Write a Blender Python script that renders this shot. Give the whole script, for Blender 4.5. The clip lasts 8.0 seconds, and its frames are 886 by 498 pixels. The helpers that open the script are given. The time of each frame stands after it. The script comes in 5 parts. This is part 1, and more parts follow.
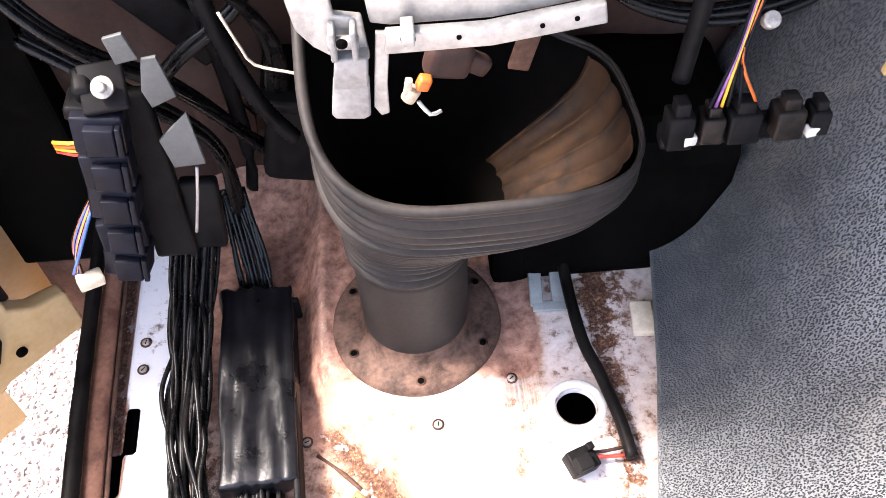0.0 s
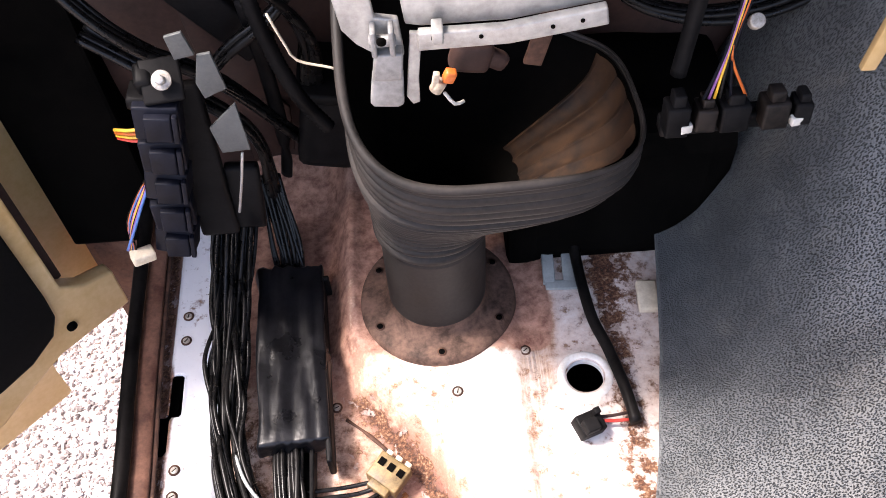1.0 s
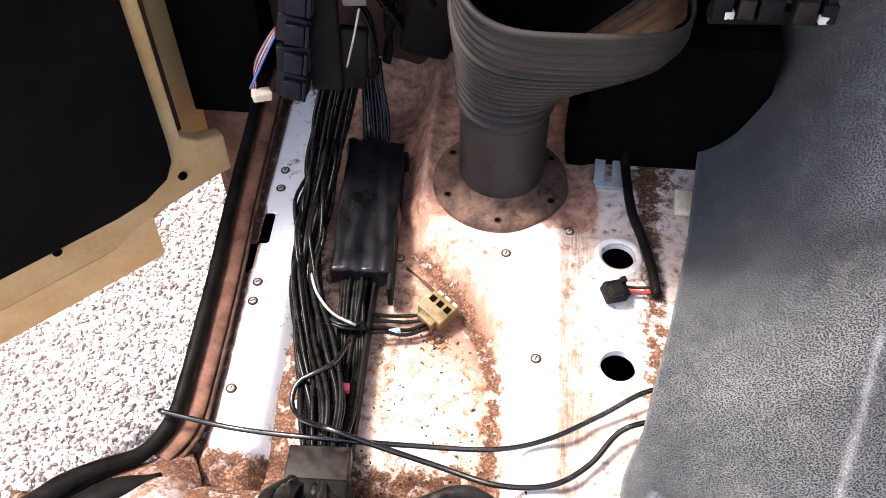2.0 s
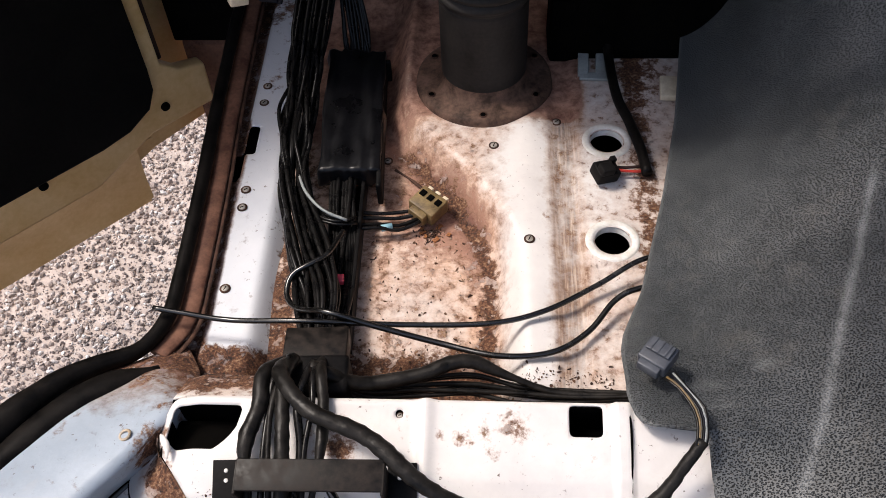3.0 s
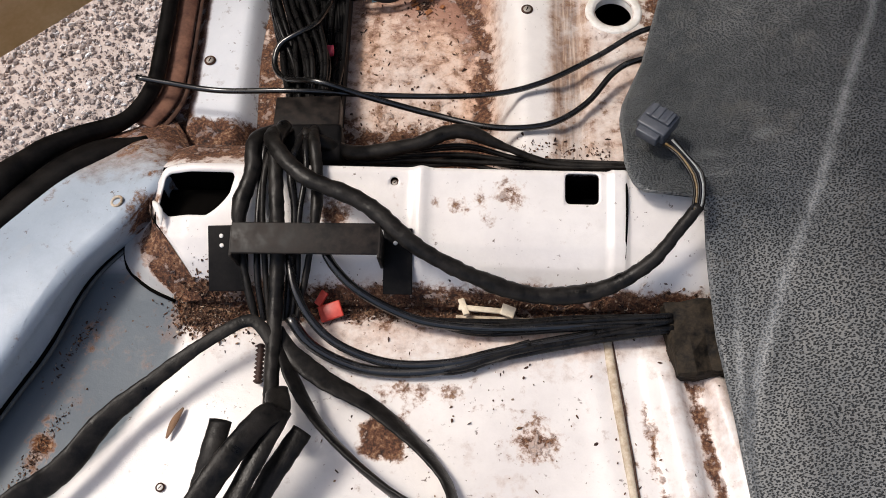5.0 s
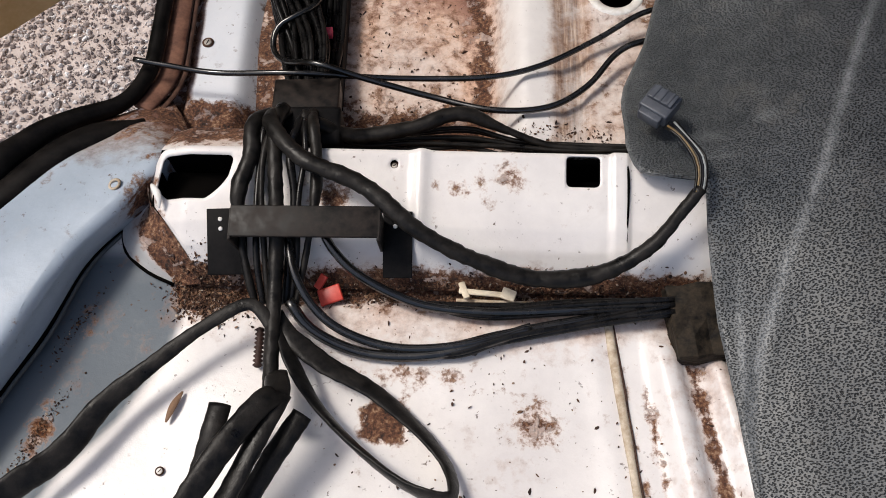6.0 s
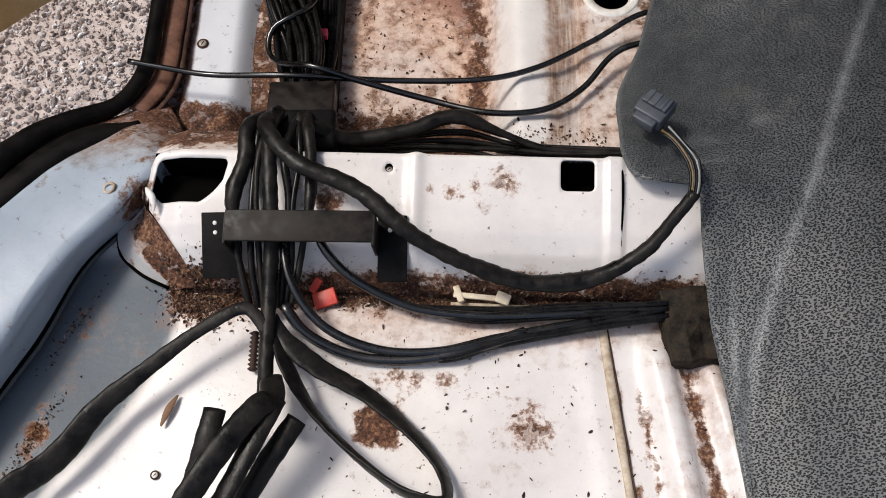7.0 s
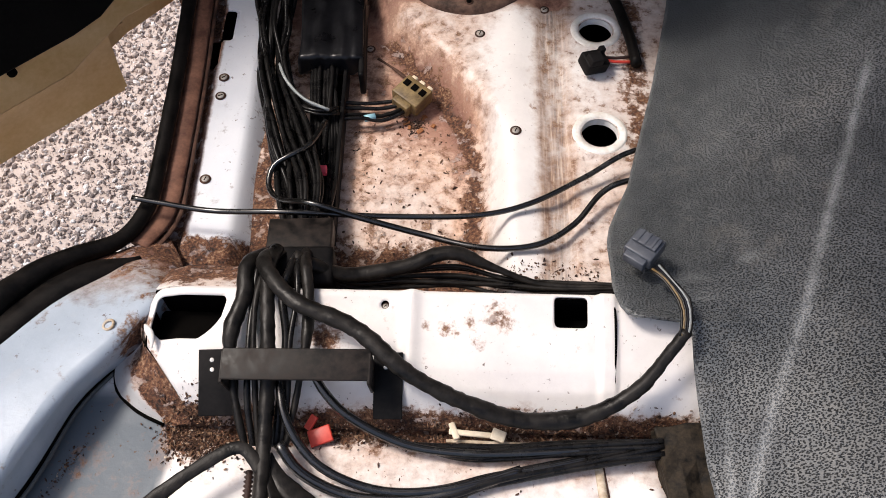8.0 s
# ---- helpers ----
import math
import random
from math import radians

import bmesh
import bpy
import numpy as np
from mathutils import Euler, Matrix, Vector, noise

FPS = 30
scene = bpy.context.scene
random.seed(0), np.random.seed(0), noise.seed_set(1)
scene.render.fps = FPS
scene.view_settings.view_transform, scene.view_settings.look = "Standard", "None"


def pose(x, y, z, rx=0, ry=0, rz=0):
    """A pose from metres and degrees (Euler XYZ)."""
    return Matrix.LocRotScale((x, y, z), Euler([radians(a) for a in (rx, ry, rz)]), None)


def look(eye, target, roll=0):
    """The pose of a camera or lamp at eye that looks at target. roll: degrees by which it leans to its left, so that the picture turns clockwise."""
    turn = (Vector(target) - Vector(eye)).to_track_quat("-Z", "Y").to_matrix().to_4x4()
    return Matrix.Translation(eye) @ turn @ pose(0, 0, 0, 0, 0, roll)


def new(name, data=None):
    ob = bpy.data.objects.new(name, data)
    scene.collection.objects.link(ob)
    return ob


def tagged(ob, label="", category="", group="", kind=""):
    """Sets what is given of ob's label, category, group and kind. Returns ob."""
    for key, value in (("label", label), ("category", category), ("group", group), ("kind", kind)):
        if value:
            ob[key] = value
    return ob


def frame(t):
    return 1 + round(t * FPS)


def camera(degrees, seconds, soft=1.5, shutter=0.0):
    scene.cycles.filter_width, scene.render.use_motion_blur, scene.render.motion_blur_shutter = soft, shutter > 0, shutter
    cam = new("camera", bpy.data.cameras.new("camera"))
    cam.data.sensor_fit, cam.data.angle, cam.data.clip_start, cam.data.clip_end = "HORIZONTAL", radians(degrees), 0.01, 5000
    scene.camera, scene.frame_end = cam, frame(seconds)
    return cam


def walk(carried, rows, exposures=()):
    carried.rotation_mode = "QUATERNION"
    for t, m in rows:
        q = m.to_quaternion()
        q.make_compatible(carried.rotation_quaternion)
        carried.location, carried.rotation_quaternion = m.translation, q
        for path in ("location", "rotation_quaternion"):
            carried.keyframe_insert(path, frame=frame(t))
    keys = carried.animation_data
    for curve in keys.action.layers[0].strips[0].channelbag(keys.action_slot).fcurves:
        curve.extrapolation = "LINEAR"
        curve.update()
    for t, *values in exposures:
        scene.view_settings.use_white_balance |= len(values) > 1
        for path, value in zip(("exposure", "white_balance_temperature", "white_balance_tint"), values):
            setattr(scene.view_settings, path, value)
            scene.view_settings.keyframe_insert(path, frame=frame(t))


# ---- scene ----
cam = camera(53.1, 8.0, soft=0.9)
PATH = [
    (0, (0.013, 0.055, 0.733), (0.063, 1.267, -0.857), -2.7),
    (0.5, (0.014, 0.02, 0.776), (0.059, 1.159, -0.867), -2.4),
    (1, (0.006, 0.003, 0.777), (0.021, 1.213, -0.815), -3.7),
    (1.5, (0.006, -0.112, 0.797), (-0.112, 1.152, -0.748), -0.4),
    (1.7, (0.005, -0.158, 0.794), (-0.121, 1.108, -0.749), 0.7),
    (2.8, (0.016, -0.272, 0.717), (-0.095, 0.983, -0.837), -3.9),
    (3, (0.016, -0.286, 0.706), (-0.096, 0.976, -0.842), -3.3),
    (3.5, (0.014, -0.301, 0.687), (-0.094, 0.858, -0.94), -3.6),
    (4, (0.009, -0.305, 0.679), (-0.078, 0.779, -1.0), -2.8),
    (4.5, (0.009, -0.309, 0.672), (-0.067, 0.691, -1.059), -2.4),
    (4.7, (0.007, -0.309, 0.676), (-0.061, 0.635, -1.086), -2.2),
    (6, (0.005, -0.309, 0.671), (-0.057, 0.577, -1.121), -2.1),
    (6.5, (0.006, -0.304, 0.669), (-0.058, 0.567, -1.13), -2.3),
    (7, (0.007, -0.301, 0.676), (-0.049, 0.568, -1.125), -1.8),
    (7.5, (0.004, -0.295, 0.685), (-0.035, 0.635, -1.085), -0.6),
    (8, (0.008, -0.285, 0.696), (-0.047, 0.792, -0.989), -1.2),
]
walk(cam, [(t, look(eye, target, roll)) for t, eye, target, roll in PATH],
     exposures=[(0.0, 3.1, 6800, 16), (0.5, 2.35, 6800, 17), (1.0, 2.40, 6800, 17), (1.7, 2.55, 6800, 15), (2.8, 0.80, 6850, 12), (3.5, 0.65, 6850, 12), (4.5, 0.52, 6850, 11), (6.5, 0.30, 6650, 9), (7.2, 0.32, 6650, 9), (8.0, 0.74, 6850, 12)])

# ---- light: a bright overcast sky through the open door and the cab's glass ----
world = bpy.data.worlds.new("world")
scene.world = world
world.use_nodes = True
wn = world.node_tree.nodes
sky = wn.new("ShaderNodeTexSky")
sky.sky_type = 'NISHITA'
sky.sun_disc = False
sky.sun_elevation, sky.sun_rotation = radians(59), radians(-78)
sky.dust_density, sky.ozone_density = 4.0, 1.0
wn["Background"].inputs["Strength"].default_value = 0.13
world.node_tree.links.new(sky.outputs["Color"], wn["Background"].inputs["Color"])
sun_data = bpy.data.lights.new("sun", 'SUN')
sun_data.energy, sun_data.angle, sun_data.color = 1.85, radians(13), (1.0, 0.97, 0.94)
sun = new("sun", sun_data)
sun.matrix_world = look((-1.4, 0.3, 2.4), (0, 0, 0))


# ---- materials ----
def nodes_of(name):
    m = bpy.data.materials.new(name)
    m.use_nodes = True
    nt = m.node_tree
    return m, nt, nt.nodes["Principled BSDF"]


def noise_node(nt, coord, scale, detail=6.0, rough=0.6, distort=0.0):
    n = nt.nodes.new("ShaderNodeTexNoise")
    n.inputs["Scale"].default_value, n.inputs["Detail"].default_value = scale, detail
    n.inputs["Roughness"].default_value, n.inputs["Distortion"].default_value = rough, distort
    nt.links.new(coord, n.inputs["Vector"])
    return n.outputs["Fac"]


def ramp_node(nt, fac, stops):
    r = nt.nodes.new("ShaderNodeValToRGB")
    e = r.color_ramp.elements
    while len(e) < len(stops):
        e.new(0.5)
    for k, (p, c) in enumerate(stops):
        e[k].position = p
        e[k].color = (c, c, c, 1) if isinstance(c, (int, float)) else (*c, 1)
    nt.links.new(fac, r.inputs["Fac"])
    return r.outputs["Color"]


def mix_node(nt, fac, a, b):
    m = nt.nodes.new("ShaderNodeMix")
    m.data_type = 'RGBA'
    for sock, v in ((m.inputs["Factor"], fac), (m.inputs["A"], a), (m.inputs["B"], b)):
        if isinstance(v, (int, float)):
            sock.default_value = v
        elif isinstance(v, tuple):
            sock.default_value = (*v, 1)
        else:
            nt.links.new(v, sock)
    return m.outputs["Result"]


def math_node(nt, op, a, b, clamp=False):
    m = nt.nodes.new("ShaderNodeMath")
    m.operation, m.use_clamp = op, clamp
    for sock, v in zip(m.inputs, (a, b)):
        if isinstance(v, (int, float)):
            sock.default_value = v
        else:
            nt.links.new(v, sock)
    return m.outputs["Value"]


def bump_node(nt, bsdf, height, strength, distance=0.002):
    b = nt.nodes.new("ShaderNodeBump")
    b.inputs["Strength"].default_value, b.inputs["Distance"].default_value = strength, distance
    nt.links.new(height, b.inputs["Height"])
    nt.links.new(b.outputs["Normal"], bsdf.inputs["Normal"])


def coords(nt):
    return nt.nodes.new("ShaderNodeTexCoord").outputs["Object"]


def surface(name, base, alt, scale=40.0, rough=(0.4, 0.6), bump=0.15, fine=400.0, metal=0.0, spec=0.5):
    """Two tones by coarse noise, gloss that varies, fine relief."""
    m, nt, p = nodes_of(name)
    co = coords(nt)
    big, small = noise_node(nt, co, scale), noise_node(nt, co, fine, 4.0)
    both = math_node(nt, 'ADD', math_node(nt, 'MULTIPLY', big, 0.7), math_node(nt, 'MULTIPLY', small, 0.3))
    nt.links.new(ramp_node(nt, both, [(0.36, base), (0.64, alt)]), p.inputs["Base Color"])
    nt.links.new(ramp_node(nt, big, [(0.3, rough[0]), (0.7, rough[1])]), p.inputs["Roughness"])
    p.inputs["Metallic"].default_value = metal
    p.inputs["Specular IOR Level"].default_value = spec
    bump_node(nt, p, both, bump, 0.001)
    return m


def rusty(name, paint, paint2, film=(0.47, 0.29, 0.195), other=(0.115, 0.135, 0.155)):
    """Old paint; the mesh's 'dust' gives a brown film, its 'rust' flaking rust, its 'tint' a duller grey-blue."""
    m, nt, p = nodes_of(name)
    co = coords(nt)
    n_big, n_mid, n_fine = noise_node(nt, co, 16.0, 8.0, 0.65), noise_node(nt, co, 80.0, 7.0, 0.68, 0.12), noise_node(nt, co, 400.0, 3.0, 0.6)
    n_flake = noise_node(nt, co, 70.0, 5.0, 0.6, 0.3)
    at = {}
    for key in ("rust", "dust", "tint", "streak"):
        a = nt.nodes.new("ShaderNodeAttribute")
        a.attribute_name = key
        at[key] = a.outputs["Fac"]
    spread = math_node(nt, 'ADD', math_node(nt, 'MULTIPLY', n_mid, 1.45), math_node(nt, 'MULTIPLY', n_fine, 0.22))
    level = math_node(nt, 'ADD', at["rust"], math_node(nt, 'SUBTRACT', spread, 0.835))
    rust_mask = ramp_node(nt, level, [(0.4, 0.0), (0.56, 1.0)])
    halo = ramp_node(nt, level, [(0.31, 0.0), (0.5, 0.7)])
    film_in = math_node(nt, 'ADD', at["dust"], math_node(nt, 'MULTIPLY', math_node(nt, 'SUBTRACT', n_mid, 0.5), 1.1))
    streak_map = nt.nodes.new("ShaderNodeMapping")
    streak_map.inputs["Scale"].default_value = (1.0, 0.06, 1.0)
    nt.links.new(co, streak_map.inputs["Vector"])
    streak = noise_node(nt, streak_map.outputs["Vector"], 420.0, 4.0, 0.6)
    film_mask = ramp_node(nt, math_node(nt, 'ADD', film_in, math_node(nt, 'MULTIPLY', math_node(nt, 'SUBTRACT', n_big, 0.5), 0.9)),
                          [(0.25, 0.0), (0.8, 0.9), (1.2, 0.99)])
    film_mask = math_node(nt, 'MAXIMUM', film_mask, halo)
    clean = mix_node(nt, ramp_node(nt, n_big, [(0.35, 0.0), (0.65, 1.0)]), paint, paint2)
    clean = mix_node(nt, at["tint"], clean, other)
    grime = ramp_node(nt, noise_node(nt, co, 38.0, 7.0, 0.7, 0.8), [(0.58, 0.0), (0.75, 0.14)])
    clean = mix_node(nt, grime, clean, (0.4, 0.33, 0.27))
    specks = ramp_node(nt, noise_node(nt, co, 210.0, 3.0, 0.6), [(0.66, 0.0), (0.7, 1.0)])
    patchy = ramp_node(nt, noise_node(nt, co, 26.0, 5.0, 0.6), [(0.47, 0.05), (0.62, 1.0)])
    clean = mix_node(nt, math_node(nt, 'MULTIPLY', specks, math_node(nt, 'MULTIPLY', patchy, 0.9)), clean, (0.1, 0.066, 0.05))
    film_col = mix_node(nt, ramp_node(nt, math_node(nt, 'ADD', math_node(nt, 'MULTIPLY', n_mid, 0.75), math_node(nt, 'MULTIPLY', n_fine, 0.3)), [(0.44, 0.0), (0.64, 1.0)]), (film[0] * 1.3, film[1] * 1.32, film[2] * 1.35), (film[0] * 0.55, film[1] * 0.46, film[2] * 0.42))
    streak_col = ramp_node(nt, math_node(nt, 'ADD', math_node(nt, 'MULTIPLY', streak, 0.75), math_node(nt, 'MULTIPLY', n_mid, 0.25)), [(0.38, (0.1, 0.05, 0.03)), (0.51, (0.23, 0.13, 0.08)), (0.64, (0.52, 0.4, 0.3))])
    film_col = mix_node(nt, at["streak"], film_col, streak_col)
    toe = math_node(nt, 'ADD', at["dust"], math_node(nt, 'MULTIPLY', math_node(nt, 'SUBTRACT', n_mid, 0.5), 0.9))
    film_col = mix_node(nt, ramp_node(nt, toe, [(0.8, 0.0), (1.15, 1.0)]), film_col, mix_node(nt, ramp_node(nt, n_mid, [(0.35, 0.0), (0.65, 1.0)]), (0.16, 0.065, 0.042), (0.5, 0.28, 0.2)))
    rust_col = ramp_node(nt, math_node(nt, 'ADD', math_node(nt, 'MULTIPLY', n_fine, 0.55), math_node(nt, 'MULTIPLY', n_mid, 0.45)),
                         [(0.38, (0.014, 0.007, 0.005)), (0.48, (0.08, 0.03, 0.015)), (0.56, (0.165, 0.075, 0.038)), (0.66, (0.36, 0.235, 0.15))])
    flake_mask = math_node(nt, 'MULTIPLY', ramp_node(nt, n_flake, [(0.56, 0.0), (0.6, 0.75)]), ramp_node(nt, level, [(0.6, 1.0), (0.95, 0.25)]))
    rust_col = mix_node(nt, flake_mask, rust_col, mix_node(nt, n_fine, film_col, paint2))
    col = mix_node(nt, rust_mask, mix_node(nt, film_mask, clean, film_col), rust_col)
    nt.links.new(col, p.inputs["Base Color"])
    dull = math_node(nt, 'MAXIMUM', rust_mask, math_node(nt, 'MULTIPLY', film_mask, 0.7))
    nt.links.new(ramp_node(nt, dull, [(0.0, 0.3), (1.0, 0.85)]), p.inputs["Roughness"])
    nt.links.new(ramp_node(nt, at["tint"], [(0.0, 0.5), (1.0, 0.08)]), p.inputs["Specular IOR Level"])
    relief = math_node(nt, 'ADD', math_node(nt, 'MULTIPLY', rust_mask, math_node(nt, 'ADD', math_node(nt, 'MULTIPLY', n_fine, 1.2), math_node(nt, 'SUBTRACT', flake_mask, 0.5))), math_node(nt, 'MULTIPLY', n_mid, 0.25))
    bump_node(nt, p, relief, 0.7, 0.0018)
    return m


def grained(name):
    """Vinyl floor mat with a leather grain, scuffed."""
    m, nt, p = nodes_of(name)
    co = coords(nt)
    flat = nt.nodes.new("ShaderNodeMapping")
    flat.inputs["Scale"].default_value = (0.85, 1.15, 0.6)
    nt.links.new(co, flat.inputs["Vector"])
    cells = nt.nodes.new("ShaderNodeTexVoronoi")
    cells.feature, cells.voronoi_dimensions = 'F1', '2D'
    cells.inputs["Scale"].default_value = 610.0
    wander = nt.nodes.new("ShaderNodeTexNoise")
    wander.inputs["Scale"].default_value, wander.inputs["Detail"].default_value = 380.0, 1.0
    nt.links.new(flat.outputs["Vector"], wander.inputs["Vector"])
    shift = nt.nodes.new("ShaderNodeVectorMath")
    shift.operation = 'MULTIPLY_ADD'
    shift.inputs[1].default_value = (0.0012, 0.0012, 0.0)
    nt.links.new(wander.outputs["Color"], shift.inputs[0])
    nt.links.new(flat.outputs["Vector"], shift.inputs[2])
    nt.links.new(shift.outputs["Vector"], cells.inputs["Vector"])
    grain = math_node(nt, 'ADD', cells.outputs["Distance"], math_node(nt, 'MULTIPLY', noise_node(nt, co, 800.0, 2.0), 0.5))
    big, mid = noise_node(nt, co, 9.0), noise_node(nt, co, 60.0)
    top = ramp_node(nt, grain, [(0.42, 0.0), (0.63, 1.0)])
    tone = math_node(nt, 'ADD', math_node(nt, 'MULTIPLY', big, 0.35), math_node(nt, 'ADD', math_node(nt, 'MULTIPLY', mid, 0.3), math_node(nt, 'MULTIPLY', noise_node(nt, co, 1100.0, 2.0), 0.35)))
    base = ramp_node(nt, tone, [(0.4, (0.05, 0.055, 0.058)), (0.6, (0.115, 0.122, 0.126))])
    scuff = nt.nodes.new("ShaderNodeAttribute")
    scuff.attribute_name = "scuff"
    worn = math_node(nt, 'MULTIPLY', scuff.outputs["Fac"], ramp_node(nt, mid, [(0.3, 0.35), (0.6, 1.0)]))
    dusty = ramp_node(nt, noise_node(nt, co, 24.0, 6.0, 0.7), [(0.55, 0.0), (0.8, 0.3)])
    skin = mix_node(nt, dusty, mix_node(nt, top, (0.014, 0.015, 0.016), base), (0.25, 0.23, 0.2))
    nt.links.new(mix_node(nt, worn, skin, (0.33, 0.34, 0.34)), p.inputs["Base Color"])
    nt.links.new(ramp_node(nt, mid, [(0.3, 0.4), (0.7, 0.52)]), p.inputs["Roughness"])
    nt.links.new(ramp_node(nt, top, [(0.0, 0.2), (0.7, 0.5)]), p.inputs["Specular IOR Level"])
    bump_node(nt, p, top, 0.75, 0.0012)
    return m


M_FLOOR = rusty("rusty floor paint", (0.76, 0.725, 0.7), (0.64, 0.605, 0.59))
M_BODY = rusty("pale blue body paint", (0.4, 0.46, 0.53), (0.31, 0.365, 0.43), (0.26, 0.2, 0.165))
M_SILL = rusty("white sill paint", (0.74, 0.75, 0.78), (0.66, 0.68, 0.72), (0.17, 0.085, 0.058))
M_MAT = grained("grey vinyl")
M_RUBBER = surface("black rubber", (0.002, 0.002, 0.002), (0.012, 0.01, 0.009), 40.0, (0.3, 0.6), 0.3, 300.0, spec=0.1)
M_GLOSS = surface("glossy black cable jacket", (0.002, 0.002, 0.0022), (0.008, 0.0075, 0.007), 70.0, (0.18, 0.32), 0.08, 500.0, spec=0.85)
M_TAPE = surface("cloth harness tape", (0.002, 0.002, 0.002), (0.02, 0.0175, 0.0155), 60.0, (0.26, 0.55), 1.0, 260.0, spec=0.18)
M_WIRE = surface("black wire insulation", (0.003, 0.003, 0.0034), (0.012, 0.011, 0.0105), 80.0, (0.2, 0.38), 0.1, 600.0, spec=0.22)
M_STEEL_BLACK = surface("black steel", (0.002, 0.002, 0.002), (0.022, 0.016, 0.013), 110.0, (0.35, 0.65), 0.15, 300.0, spec=0.2)
M_PLASTIC_BLACK = surface("black plastic", (0.003, 0.003, 0.0034), (0.012, 0.011, 0.011), 40.0, (0.4, 0.65), 0.15, 300.0, spec=0.08)
M_FLANGE = surface("dusty brown flange rubber", (0.035, 0.02, 0.014), (0.16, 0.095, 0.07), 60.0, (0.6, 0.8), 0.3, 250.0, spec=0.2)
M_SEALBROWN = surface("rust-dusted rubber", (0.022, 0.012, 0.009), (0.11, 0.056, 0.038), 60.0, (0.5, 0.8), 0.3, 250.0, spec=0.2)
M_BOOT = surface("dusty black rubber boot", (0.008, 0.0073, 0.007), (0.031, 0.026, 0.0235), 22.0, (0.5, 0.75), 0.2, 250.0, spec=0.25)
M_LINER = surface("brown dusty lining", (0.006, 0.003, 0.002), (0.04, 0.02, 0.0095), 30.0, (0.6, 0.85), 0.15, 120.0, spec=0.2)
M_ALU = surface("bare cast metal", (0.26, 0.25, 0.235), (0.5, 0.49, 0.46), 45.0, (0.3, 0.55), 0.3, 250.0, 0.45)
M_CAST = surface("grey cast metal", (0.16, 0.16, 0.155), (0.34, 0.33, 0.32), 60.0, (0.4, 0.6), 0.3, 300.0, 0.3)
# Darker copy of M_GREYPLATE: under-dash shade is put into the colour.
M_DULL = surface("darkened grey steel", (0.05, 0.055, 0.055), (0.1, 0.106, 0.104), 40.0, (0.45, 0.65), 0.2)
M_GREYPLATE = surface("grey painted plate", (0.2, 0.22, 0.22), (0.33, 0.35, 0.34), 30.0, (0.4, 0.6), 0.1)
M_PRIMER = surface("rusty primer", (0.018, 0.008, 0.0065), (0.06, 0.03, 0.023), 14.0, (0.55, 0.8), 0.25, 160.0, spec=0.3)
# Near-black: puts the shade of holes, cavities and gaps into the colour.
M_DARK = surface("near black", (0.001, 0.001, 0.001), (0.004, 0.0035, 0.003), 12.0, (0.8, 0.95), 0.2, 90.0, spec=0.02)
M_TAN = surface("tan door paint", (0.58, 0.36, 0.14), (0.72, 0.5, 0.25), 18.0, (0.35, 0.55), 0.12, 160.0)
M_TRIM = surface("black door trim", (0.002, 0.002, 0.002), (0.008, 0.007, 0.0065), 10.0, (0.5, 0.75), 0.2, 200.0, spec=0.05)
M_ZINC = surface("dull zinc", (0.2, 0.17, 0.14), (0.46, 0.43, 0.39), 200.0, (0.35, 0.55), 0.1, 900.0, 0.25)
M_GREYPLUG = surface("slate grey plastic", (0.04, 0.045, 0.058), (0.085, 0.093, 0.11), 90.0, (0.35, 0.5), 0.1, 600.0)
M_OCHRE = surface("ochre plastic", (0.075, 0.046, 0.02), (0.25, 0.17, 0.07), 90.0, (0.4, 0.6), 0.1, 600.0)
M_RED = surface("red plastic", (0.5, 0.03, 0.02), (0.66, 0.07, 0.045), 90.0, (0.35, 0.5), 0.08, 500.0)
M_PINK = surface("pink tag", (0.6, 0.04, 0.09), (0.72, 0.09, 0.14), 90.0, (0.4, 0.5), 0.05, 500.0)
M_ORANGE = surface("orange plastic", (0.5, 0.09, 0.015), (0.65, 0.17, 0.03), 90.0, (0.35, 0.5), 0.08, 500.0)
M_CREAM = surface("cream plastic", (0.6, 0.5, 0.36), (0.78, 0.68, 0.52), 130.0, (0.4, 0.6), 0.12, 500.0)
M_YELLOW = surface("yellow insulation", (0.7, 0.36, 0.02), (0.82, 0.5, 0.06), 90.0, (0.3, 0.45), 0.04, 500.0)
M_BLUE = surface("blue insulation", (0.05, 0.14, 0.42), (0.1, 0.22, 0.55), 90.0, (0.3, 0.45), 0.04, 500.0)
M_TEAL = surface("light blue plastic", (0.2, 0.42, 0.5), (0.3, 0.52, 0.6), 90.0, (0.35, 0.5), 0.04, 500.0)
M_VIOLET = surface("violet insulation", (0.2, 0.07, 0.25), (0.32, 0.14, 0.38), 90.0, (0.3, 0.45), 0.04, 500.0)
M_WHITEWIRE = surface("dirty white insulation", (0.55, 0.52, 0.46), (0.72, 0.7, 0.64), 90.0, (0.35, 0.5), 0.05, 500.0)
M_NAVY = surface("dark blue connector plastic", (0.003, 0.0034, 0.006), (0.01, 0.011, 0.018), 60.0, (0.35, 0.55), 0.1, 400.0, spec=0.12)
M_BARE = surface("rusted bare sill edge", (0.07, 0.028, 0.019), (0.2, 0.098, 0.064), 50.0, (0.55, 0.8), 0.3, 260.0, spec=0.25)
M_COVER = surface("glossy black plastic film", (0.002, 0.002, 0.0026), (0.01, 0.01, 0.012), 30.0, (0.24, 0.4), 0.5, 240.0, spec=0.3)
